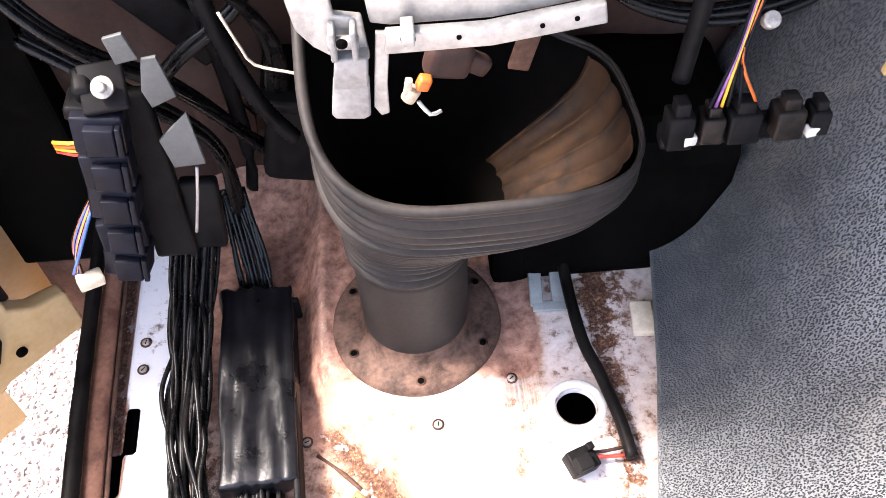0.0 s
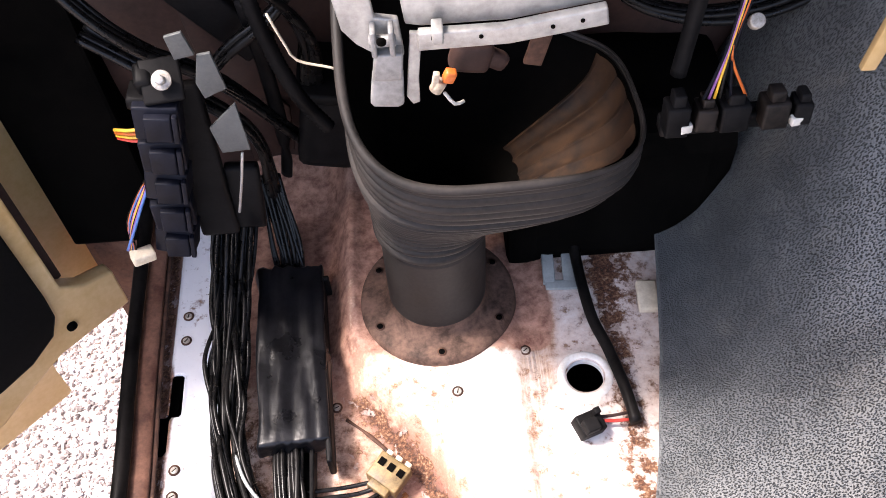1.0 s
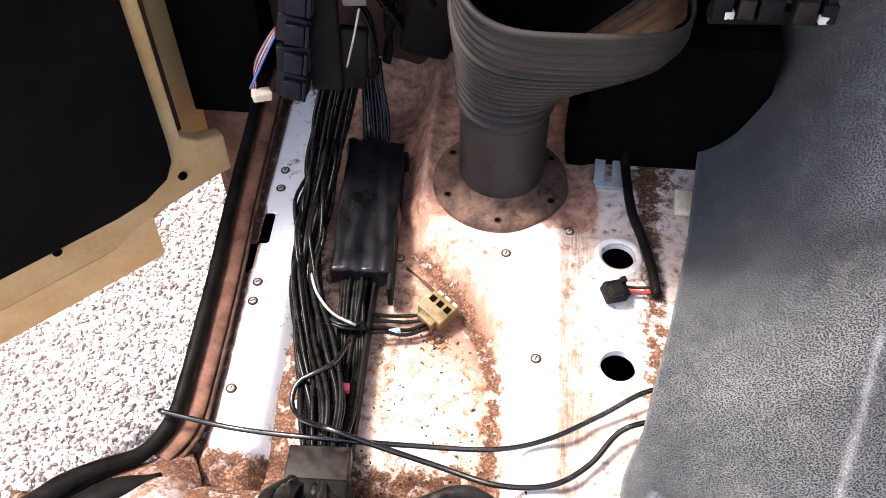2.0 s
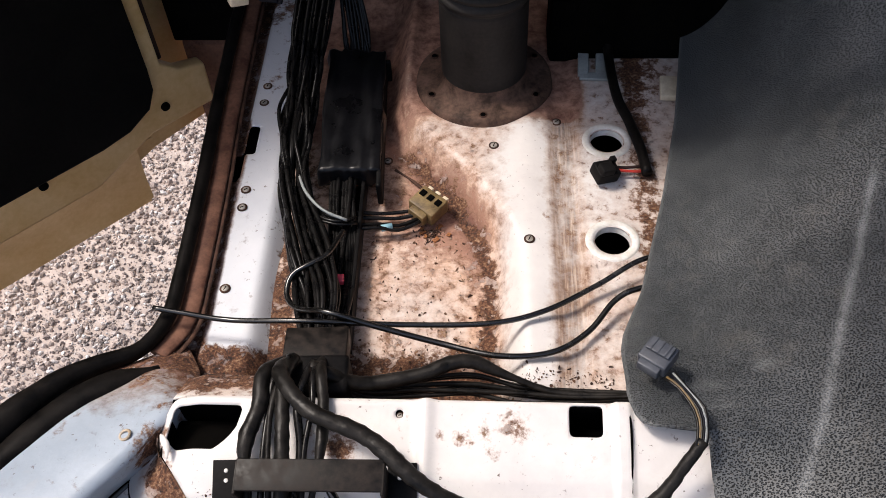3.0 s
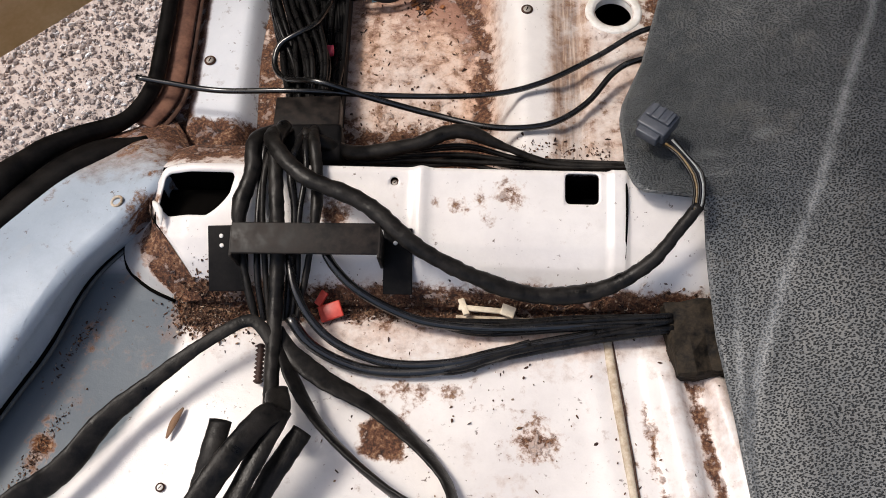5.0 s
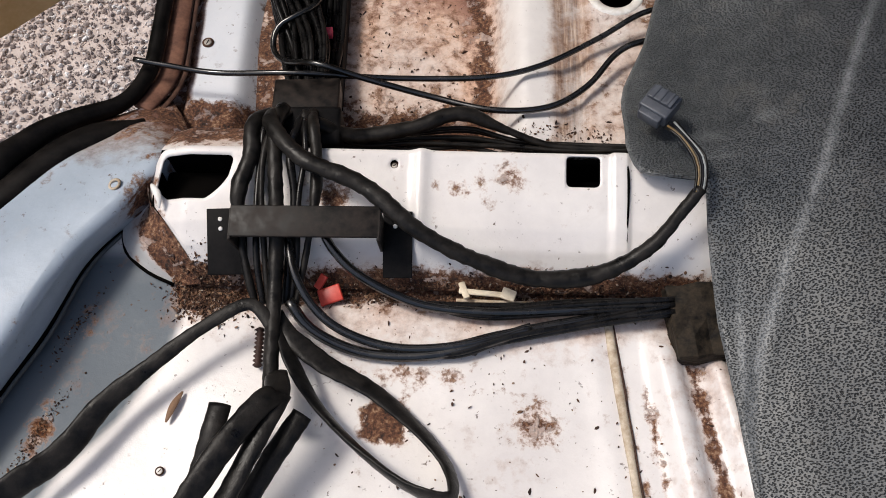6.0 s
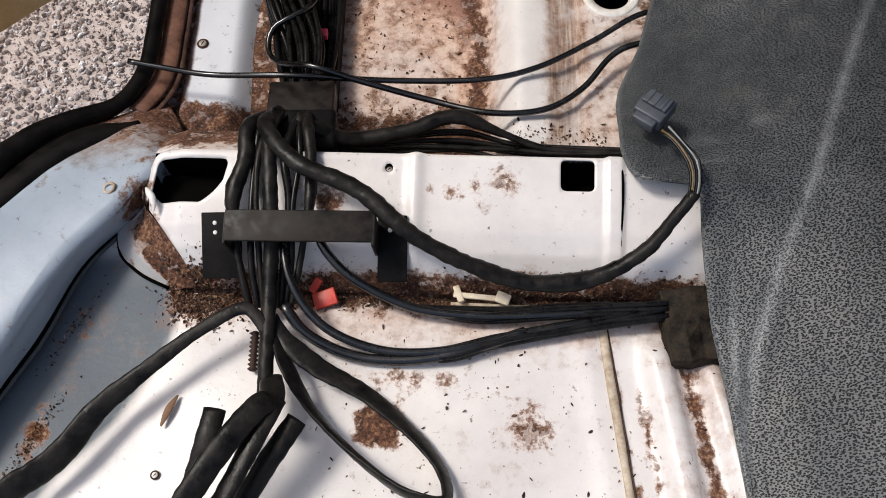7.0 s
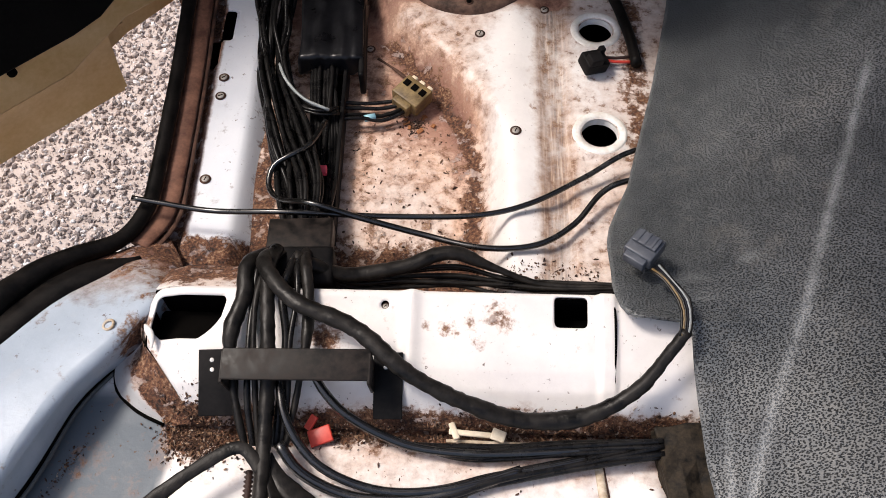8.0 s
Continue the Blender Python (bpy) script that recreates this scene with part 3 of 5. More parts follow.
sill = sheet("door_sill", -0.287, -0.178, 0.09, 0.74, 0.0035, sill_height,
             [rounded_box_sdf(-0.2455, 0.42, 0.0065, 0.0225, 0.004), rounded_box_sdf(-0.257, 0.381, 0.007, 0.02, 0.002)],
             sill_rust, lambda x, y: 0.08 + 0.95 * smooth01((-0.246 - 0.006 * smooth01((y - 0.43) / 0.04) - x) / 0.004) + 0.6 * smooth01((0.15 - y) / 0.03), M_SILL, 0.0014, skew)
tagged(sill, "white painted door sill strip with rust-brown edge", "door sill", kind="structure")
for sy in (0.214, 0.319, 0.344, 0.481, 0.51):
    screw(sill, (-0.2405 - 0.03 * (sy - 0.2), sy, 0.0285), 0.0036)
rocker = sheet("rocker_panel", -0.29, -0.02, -0.6, 0.74, 0.03, lambda x, y: x, (), lambda x, y: 0.2, lambda x, y: 0.3, M_BODY, 0.002,
               lambda x, y, z: (-0.288 - 0.03 * (y - 0.2) - 0.35 * max(0.0, 0.1 - y), y, x + 0.04))
tagged(rocker, "pale blue rocker panel below the door sill", "rocker panel", kind="structure")


# ---- the body side behind the door opening ----
def body_side():
    stations = [
        ((-0.264, 0.15, 0.034), (-0.243, 0.118, 0.038), (-0.226, 0.075, 0.056), (-0.224, 0.066, 0.045), (-0.222, 0.064, 0.03)),
        ((-0.29, 0.122, 0.048), (-0.262, 0.094, 0.066), (-0.2375, 0.056, 0.084), (-0.236, 0.05, 0.07), (-0.236, 0.048, 0.035)),
        ((-0.318, 0.105, 0.055), (-0.28, 0.075, 0.074), (-0.2505, 0.034, 0.089), (-0.25, 0.026, 0.07), (-0.252, 0.024, 0.04)),
        ((-0.344, 0.082, 0.063), (-0.302, 0.054, 0.08), (-0.264, 0.011, 0.092), (-0.266, 0.0, 0.075), (-0.271, 0.008, 0.048)),
        ((-0.37, 0.045, 0.072), (-0.328, 0.02, 0.086), (-0.288, -0.023, 0.093), (-0.289, -0.031, 0.077), (-0.293, -0.025, 0.05)),
        ((-0.395, 0.005, 0.08), (-0.35, -0.02, 0.091), (-0.309, -0.068, 0.094), (-0.309, -0.078, 0.077), (-0.31, -0.08, 0.05)),
        ((-0.42, -0.04, 0.086), (-0.373, -0.062, 0.095), (-0.324, -0.106, 0.095), (-0.325, -0.118, 0.078), (-0.329, -0.121, 0.05)),
        ((-0.47, -0.13, 0.097), (-0.42, -0.155, 0.1), (-0.372, -0.204, 0.098), (-0.372, -0.216, 0.08), (-0.374, -0.22, 0.05)),
        ((-0.56, -0.33, 0.11), (-0.525, -0.36, 0.11), (-0.475, -0.42, 0.102), (-0.474, -0.432, 0.08), (-0.474, -0.435, 0.05)),
    ]
    rows = [curve_points(s, 0.004) for s in stations]
    n = min(len(r) for r in rows)
    rows = [[r[round(k * (len(r) - 1) / (n - 1))] for k in range(n)] for r in rows]
    cols = [curve_points([r[k] for r in rows], 0.008) for k in range(n)]
    m = min(len(c) for c in cols)
    cols = [[c[round(k * (len(c) - 1) / (m - 1))] for k in range(m)] for c in cols]
    bm = bmesh.new()
    grid = [[bm.verts.new(p) for p in c] for c in cols]
    for a, b in zip(grid, grid[1:]):
        for k in range(m - 1):
            bm.faces.new((a[k], a[k + 1], b[k + 1], b[k]))
    bmesh.ops.recalc_face_normals(bm, faces=bm.faces[:])
    ob = finish("body_side", bm, M_BODY)
    me = ob.data
    rust, dust = me.attributes.new("rust", 'FLOAT', 'POINT'), me.attributes.new("dust", 'FLOAT', 'POINT')
    for i, v in enumerate(me.vertices):
        x, y, z = v.co
        r = 0.14 + 0.36 * smooth01((y - 0.06) / 0.04) + 0.3 * blob(x, y, -0.235, 0.06, 0.02, 0.02) + 0.4 * blob(x, y, -0.252, 0.022, 0.008, 0.018) + 0.35 * blob(x, y, -0.252, 0.026, 0.012, 0.02) * smooth01((0.089 - z) / 0.01) + 0.3 * blob(x, y, -0.345, 0.06, 0.03, 0.03) + 0.3 * blob(x, y, -0.38, 0.0, 0.02, 0.05) + 0.25 * smooth01((0.06 - z) / 0.02)
        rust.data[i].value = r
        dust.data[i].value = 0.05 + 0.75 * smooth01((y - 0.03) / 0.05) + 0.3 * smooth01((0.07 - z) / 0.02)
    return tagged(ob, "pale blue painted body side behind the door opening", "body side", kind="structure")


side = body_side()
part("eyelet", sweep([(-0.2675 + 0.0042 * math.cos(a), 0.0255 + 0.0042 * math.sin(a), 0.091 + 0.0012 * math.cos(a)) for a in np.linspace(0, 2 * math.pi, 13)], 0.0012, 8, step=0.002), M_BEAD, side, "rusty eyelet in the body side")


def corner_gusset():
    """Rusted plate from the cross member's end down to the body side and the floor."""
    high = curve_points([(-0.2315, 0.0575, 0.091), (-0.2445, 0.036, 0.0845), (-0.2425, 0.018, 0.0815), (-0.2275, 0.0, 0.077), (-0.2115, -0.02, 0.064), (-0.199, -0.035, 0.0475)], 0.003)
    low = curve_points([(-0.237, 0.052, 0.083), (-0.2525, 0.026, 0.066), (-0.268, 0.008, 0.057), (-0.264, -0.013, 0.053), (-0.246, -0.028, 0.0505), (-0.222, -0.039, 0.047)], 0.003)
    m = min(len(high), len(low))
    bm = bmesh.new()
    cols = []
    for i in range(m):
        a, b = high[i * (len(high) - 1) // (m - 1)], low[i * (len(low) - 1) // (m - 1)]
        col = []
        for j in range(13):
            w = j / 12
            p = a.lerp(b, w)
            p.z -= 0.014 * math.sin(math.pi * w ** 0.7) * math.sin(math.pi * i / (m - 1)) ** 0.6 * (1 - smooth01((i / (m - 1) - 0.3) / 0.3))
            p.z += 0.0016 * noise.noise(p * 130.0)
            col.append(bm.verts.new(p))
        cols.append(col)
    for a, b in zip(cols, cols[1:]):
        for j in range(12):
            bm.faces.new((a[j], a[j + 1], b[j + 1], b[j]))
    bmesh.ops.recalc_face_normals(bm, faces=bm.faces[:])
    ob = part("corner_gusset", bm, M_FLOOR, cross, "rust-eaten gusset at the end of the cross member")
    rust, dust, tint = (ob.data.attributes.new(key, 'FLOAT', 'POINT') for key in ("rust", "dust", "tint"))
    for i, v in enumerate(ob.data.vertices):
        w = (i % 13) / 12
        k = i // 13 / (m - 1)
        rust.data[i].value = 0.22 + 0.6 * (1 - smooth01((w - 0.42 - 0.2 * k) / 0.2)) - 0.3 * blob(w, k, 0.06, 0.3, 0.1, 0.12)
        tint.data[i].value = 0.55 * smooth01((w - 0.45) / 0.3)
        dust.data[i].value = 0.5 - 0.2 * smooth01((w - 0.5) / 0.3)


corner_gusset()
part("torn_curl", sweep([(-0.2405, 0.028, 0.0885), (-0.2365, 0.0225, 0.0905), (-0.2325, 0.0165, 0.09), (-0.2315, 0.0085, 0.0865)], lambda k: 0.0008 + 0.0022 * math.sin(math.pi * k), 10, 0.6, 0.4, step=0.0015), M_RIM, cross, "torn white curl beside the access hole")
ledge = sheet("seam_flange", -0.256, -0.155, 0.064, 0.1, 0.0022, lambda x, y: 0.087 - 0.75 * (y - 0.064) + 0.0016 * noise.noise(Vector((x, y, 0)) * 70) - 0.35 * max(0.0, -0.225 - x), [],
              lambda x, y: 0.26 + 0.5 * smooth01((y - 0.075) / 0.01) + 0.35 * blob(x, y, -0.222, 0.074, 0.03, 0.01), lambda x, y: 0.5 + 0.4 * smooth01((y - 0.072) / 0.01) - 0.4 * blob(x, y, -0.172, 0.07, 0.014, 0.008), M_FLOOR, 0.0012, None, cross)
ledge["label"] = "flaking white seam flange with rusted edge"
GAP = [(-0.262, 0.014, 0.052), (-0.2715, 0.006, 0.053), (-0.2935, -0.028, 0.054), (-0.3105, -0.083, 0.055), (-0.3295, -0.124, 0.055), (-0.374, -0.222, 0.055), (-0.474, -0.436, 0.055)]
part("panel_gap", sweep(GAP, 0.0017, 8), M_DARK, floor, "dark open joint between body side and floor")
part("panel_lip", sweep([(x + 0.0028, y - 0.0012, z - 0.0012) for x, y, z in GAP], 0.0016, 8), M_DULL, floor, "dull grey lip along the panel joint")
part("panel_seam", sweep([(-0.27, 0.004, 0.0525), (-0.2665, -0.008, 0.052), (-0.261, -0.0165, 0.0515), (-0.244, -0.0295, 0.051), (-0.223, -0.0385, 0.0495)], 0.0014, 8), M_DARK, floor)


# ---- ground, underbody, firewall, pillars, and unseen slabs added to block light ----
def plain(name, size, at, material, label, category, bevel=0.004):
    return tagged(finish(name, block(size, pose(*at), bevel), material, smooth=False), label, category, kind="structure")


ground = sheet("ground", -60, 60, -60, 60, 4.0, lambda x, y: -0.5, material=M_GRAVEL, thick=0)
tagged(ground, "pale dusty gravel yard", "ground", kind="structure")
# Slabs added below the floor so the drain holes stay black.
plain("underbody", (0.9, 1.5, 0.02), (0.2, 0.06, -0.09), M_DARK, "added near-black slab that keeps the drain holes dark", "underbody")
plain("blackout_side", (0.02, 1.5, 0.1), (-0.262, 0.06, -0.035), M_DARK, "added near-black slab blocking light below the sill", "underbody")
plain("blackout_end", (1.0, 0.02, 0.11), (0.2, -0.66, -0.03), M_DARK, "added near-black slab blocking light at the floor's rear", "underbody")
plain("blackout_front", (1.0, 0.02, 0.11), (0.2, 0.76, -0.03), M_DARK, "added near-black slab blocking light at the floor's front", "underbody")
# Near-black slabs: shade inside the member's holes, put in as colour.
plain("cross_hole_shade", (0.835, 0.04, 0.018), (0.18, 0.032, 0.06), M_DARK, "near-black slab painting the shade inside the cross member", "cavity")
plain("cross_shade_front", (0.835, 0.003, 0.036), (0.18, 0.0565, 0.072), M_DARK, "near-black sheet painting shade over the member's inner face", "cavity", 0.0005)
plain("cross_shade_end", (0.002, 0.04, 0.03), (-0.2395, 0.033, 0.066), M_DARK, "near-black sheet painting shade over the member's inner end", "cavity", 0.0004)
firewall = sheet("firewall", -0.33, 0.75, 0.0, 0.62, 0.02, lambda x, y: 0.0, material=M_PRIMER, thick=0.003,
                 warp=lambda x, y, z: (x, 0.70 + 0.012 * math.sin(x * 30) * math.sin(y * 25) - 0.03 * smooth01((y - 0.1) / 0.1), y))
tagged(firewall, "rusty primer-coloured firewall under the dash", "firewall", kind="structure")
# Side wall and roof slab are added out of view to limit sky light.
plain("unseen_wall_right", (0.03, 2.2, 1.5), (1.35, -0.1, 0.5), M_SHELL, "unseen plain side wall added to block light", "wall")
plain("ceiling", (1.7, 0.57, 0.03), (0.5, 0.165, 1.15), M_SHELL, "unseen roof slab sized to shade the mat", "ceiling")
# Unseen near-black slabs close the far floor and the front.
plain("unseen_floor_far", (0.8, 1.4, 0.02), (0.98, 0.05, 0.03), M_DARK, "unseen near-black slab closing the far side of the cab", "floor")
plain("unseen_wall_front", (1.7, 0.03, 0.75), (0.53, 0.80, 0.30), M_DARK, "unseen near-black slab blocking light behind the firewall", "wall")
# Unseen slab, added to shade the toe board.
plain("dash_blocker_top", (0.3, 0.29, 0.06), (0.127, 0.675, 0.575), M_PLASTIC_BLACK, "unseen black slab added to shade the toe board", "dashboard")
# Near-black blocks stand in for the shadow right of the boot.
plain("toe_shade_block", (0.2, 0.15, 0.19), (0.187, 0.605, 0.13), M_DARK, "added near-black block standing in for shadow on the toe board", "insulation", 0.03)
plain("boot_shade_block", (0.036, 0.062, 0.085), (0.0945, 0.563, 0.086), M_DARK, "added near-black block standing in for the boot's shadow", "insulation", 0.008)
# Three more slabs out of view, placed to cut the light under the dash.
plain("dash_blocker_right", (1.07, 0.24, 0.06), (0.815, 0.7, 0.575), M_PLASTIC_BLACK, "unseen black slab added to shade the far mat", "dashboard")
plain("dash_blocker_centre", (0.295, 0.14, 0.05), (0.1275, 0.455, 0.565), M_PLASTIC_BLACK, "unseen black slab added to darken the boot's inside", "dashboard")
plain("dash_blocker_corner", (0.42, 0.28, 0.06), (-0.235, 0.68, 0.575), M_PLASTIC_BLACK, "unseen black slab added to shade the fuse box", "dashboard")
plain("pillar_foot", (0.1, 0.15, 0.3), (-0.352, 0.728, -0.16), M_BARE, "rust-brown foot of the door pillar", "pillar", 0.012)
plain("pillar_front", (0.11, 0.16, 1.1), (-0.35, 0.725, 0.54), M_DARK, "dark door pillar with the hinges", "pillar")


def gravel():
    rng = random.Random(4)
    base = bmesh.new()
    bmesh.ops.create_icosphere(base, subdivisions=1, radius=1.0)
    shape = [v.co.copy() for v in base.verts]
    tris = [[v.index for v in f.verts] for f in base.faces]
    base.free()
    verts, faces = [], []
    for k in range(60000):
        x, y = rng.uniform(-1.2, -0.27), rng.uniform(0.0, 1.35)
        if k > 56000:
            x, y = rng.uniform(-2.2, -0.3), rng.uniform(-0.9, 2.2)
        r = 0.0011 + 0.0056 * rng.random() ** 2.8
        if k % 60 == 0:
            r *= 1.5
        turn = Euler((rng.uniform(0, 6), rng.uniform(0, 6), rng.uniform(0, 6))).to_matrix()
        s = Vector((rng.uniform(0.7, 1.25), rng.uniform(0.65, 1.1), rng.uniform(0.35, 0.7))) * r
        o = len(verts)
        for q in shape:
            w = q * (1 + 0.45 * noise.noise(q * 1.7 + Vector((k * 3.1, 0, 0))))
            verts.append(Vector((x, y, -0.5 + r * 0.3)) + turn @ Vector((w.x * s.x, w.y * s.y, w.z * s.z)))
        faces += [[o + i for i in f] for f in tris]
    me = bpy.data.meshes.new("gravel")
    me.from_pydata(verts, [], faces)
    me.materials.append(M_STONE)
    return tagged(new("gravel", me), "loose grey and pinkish gravel stones", "gravel", kind="stuff")


gravel()

# ---- the open door ----
DOOR = Matrix.Translation((-0.405, 0.565, 0)) @ Matrix(((-0.7071, 0.7071, 0, 0), (-0.7071, -0.7071, 0, 0), (0, 0, 1, 0), (0, 0, 0, 1)))


def plate(outline, depth, m, bevel=0.003, holes=()):
    """A plate cut to an outline in its own x and z, depth thick towards minus y."""
    bm = bmesh.new()
    vs = [bm.verts.new((x, 0, z)) for x, z in outline]
    f = bm.faces.new(vs)
    got = bmesh.ops.extrude_face_region(bm, geom=[f])
    bmesh.ops.translate(bm, vec=(0, -depth, 0), verts=[v for v in got["geom"] if isinstance(v, bmesh.types.BMVert)])
    bmesh.ops.recalc_face_normals(bm, faces=bm.faces[:])
    if bevel:
        bmesh.ops.bevel(bm, geom=[e for e in bm.edges if e.calc_face_angle(0) > 0.9], offset=bevel, segments=2, affect='EDGES', profile=0.6)
    bm.transform(m)
    return bm


car_door = thing("car_door", "tan painted car door standing open, black trim panel inside", "car door")
# door space: x outward from the hinge side, y towards the cab, z up
part("inner_panel", plate([(-0.065, -0.08), (0.03, -0.08), (0.12, -0.115), (0.9, -0.115), (0.9, 0.58), (-0.011, 0.58), (-0.009, 0.012), (-0.03, -0.008), (-0.065, -0.018)], 0.02, DOOR @ pose(0, 0.0, 0), 0.004), M_TAN, car_door)
part("trim_panel", plate([(0.011, 0.02), (0.013, -0.012), (0.026, -0.036), (0.06, -0.053), (0.1, -0.058), (0.88, -0.056), (0.88, 0.56), (0.011, 0.56)], 0.006, DOOR @ pose(0, 0.0085, 0), 0.003), M_TRIM, car_door)
part("outer_skin", plate([(-0.09, -0.18), (0.005, -0.19), (0.035, -0.2), (0.04, -0.28), (0.9, -0.28), (0.9, 0.58), (-0.09, 0.58)], 0.004, DOOR @ pose(0, -0.1, 0), 0.001), M_TAN, car_door)
bottom = bmesh.new()
prof = [(0.0, -0.113), (-0.03, -0.125), (-0.06, -0.15), (-0.085, -0.19), (-0.098, -0.235), (-0.1, -0.276)]
cols = [[bottom.verts.new(DOOR @ Vector((s, y, z + (0.03 if s < 0.1 and z > -0.2 else 0.0)))) for y, z in prof] for s in (0.036, 0.06, 0.12, 0.3, 0.6, 0.9)]
for a, b in zip(cols, cols[1:]):
    for k in range(len(prof) - 1):
        bottom.faces.new((a[k], a[k + 1], b[k + 1], b[k]))
part("door_bottom", bottom, M_TAN, car_door)
part("hinge_edge", block((0.012, 0.09, 0.57), DOOR @ pose(-0.014, -0.062, 0.29), 0.003), M_PRIMER, car_door)
for s, z in ((0.004, -0.049), (0.182, -0.066)):
    part("hole_plug", disc(0.006, 0.004, DOOR @ pose(s, 0.001, z, 90), 18, 0.001), M_DARK, car_door)


# ---- weatherstrip round the door opening ----
seal = thing("weatherstrip", "black rubber weatherstrip along the door sill", "weatherstrip")
SEAL = [(-0.300, 0.745, 0.06), (-0.289, 0.46, 0.05), (-0.281, 0.337, 0.048), (-0.2755, 0.213, 0.047), (-0.276, 0.165, 0.048), (-0.29, 0.128, 0.053), (-0.325, 0.103, 0.064),
        (-0.352, 0.073, 0.074), (-0.382, 0.02, 0.086), (-0.42, -0.06, 0.098), (-0.49, -0.2, 0.112), (-0.58, -0.38, 0.12)]
part("bulb", sweep([(x - (0.0045 if x > -0.301 else 0.0), y, z) for x, y, z in SEAL], lambda k: 0.0072 + 0.0065 * smooth01((k - 0.5) / 0.12), 14, 0.9, 0.08), M_RUBBER, seal)
SEAL_INSET = [0.007, 0.007, 0.005, 0.003, 0.001, 0.0, 0.0]
part("lip", sweep([(x + 0.0165 + 0.5 * w, y - 0.0145 - w, z - 0.006 + 1.5 * w) for (x, y, z), w in zip(SEAL[5:], SEAL_INSET)], lambda k: (0.0088 + 0.0052 * math.exp(-((k - 0.1) / 0.16) ** 2)) * (0.3 + 0.7 * smooth01(k / 0.07)), 12, 0.55, 0.1), M_RUBBER, seal)
part("retaining_strip", sweep([(x + 0.0095, y, z - 0.0085) for x, y, z in SEAL[:6]], 0.0095, 12, 0.35, 0.06), M_BARE, seal, "rust-brown bare retaining strip")
# Along the sill a painted shadow line; behind the door a rubber flap.
part("flap_and_shadow_line", sweep([(x + (0.026 if x < -0.3 else 0.021) , y - (0.032 if x < -0.3 else 0.004), z - 0.0115) for x, y, z in SEAL], lambda k: 0.0026 + 0.0032 * smooth01((k - 0.5) / 0.1), 8, 0.5, 0.14), M_SEALBROWN, seal)


# ---- the folded-back floor mat ----
MAT_EDGE = [(-0.62, 0.275), (-0.19, 0.2), (-0.136, 0.193), (-0.066, 0.183), (-0.02, 0.178), (0.024, 0.175), (0.0285, 0.17), (0.0315, 0.1345), (0.036, 0.128), (0.044, 0.1235), (0.06, 0.1195), (0.076, 0.1205), (0.11, 0.1205),
            (0.131, 0.125), (0.179, 0.145), (0.22, 0.156), (0.3, 0.178), (0.407, 0.202), (0.535, 0.222), (0.66, 0.235)]
MAT_LIFT = [(-0.62, 0.07), (-0.19, 0.067), (-0.066, 0.078), (0.0, 0.1), (0.03, 0.116), (0.07, 0.106), (0.131, 0.088), (0.2, 0.078), (0.4, 0.075), (0.6, 0.09)]
MAT_SCRATCH = [(-0.62, 0.27), (-0.186, 0.203), (-0.14, 0.2), (-0.094, 0.209), (-0.03, 0.228), (0.036, 0.256), (0.111, 0.283), (0.17, 0.307), (0.3, 0.35), (0.66, 0.41)]
MAT_AXIS = [(-0.62, 0.26), (-0.15, 0.185), (0.1, 0.165), (0.3, 0.185), (0.66, 0.235)]
MAT_RISE = [(-0.62, 0.1), (0.0, 0.085), (0.2, 0.08), (0.35, 0.12), (0.5, 0.23), (0.66, 0.36)]


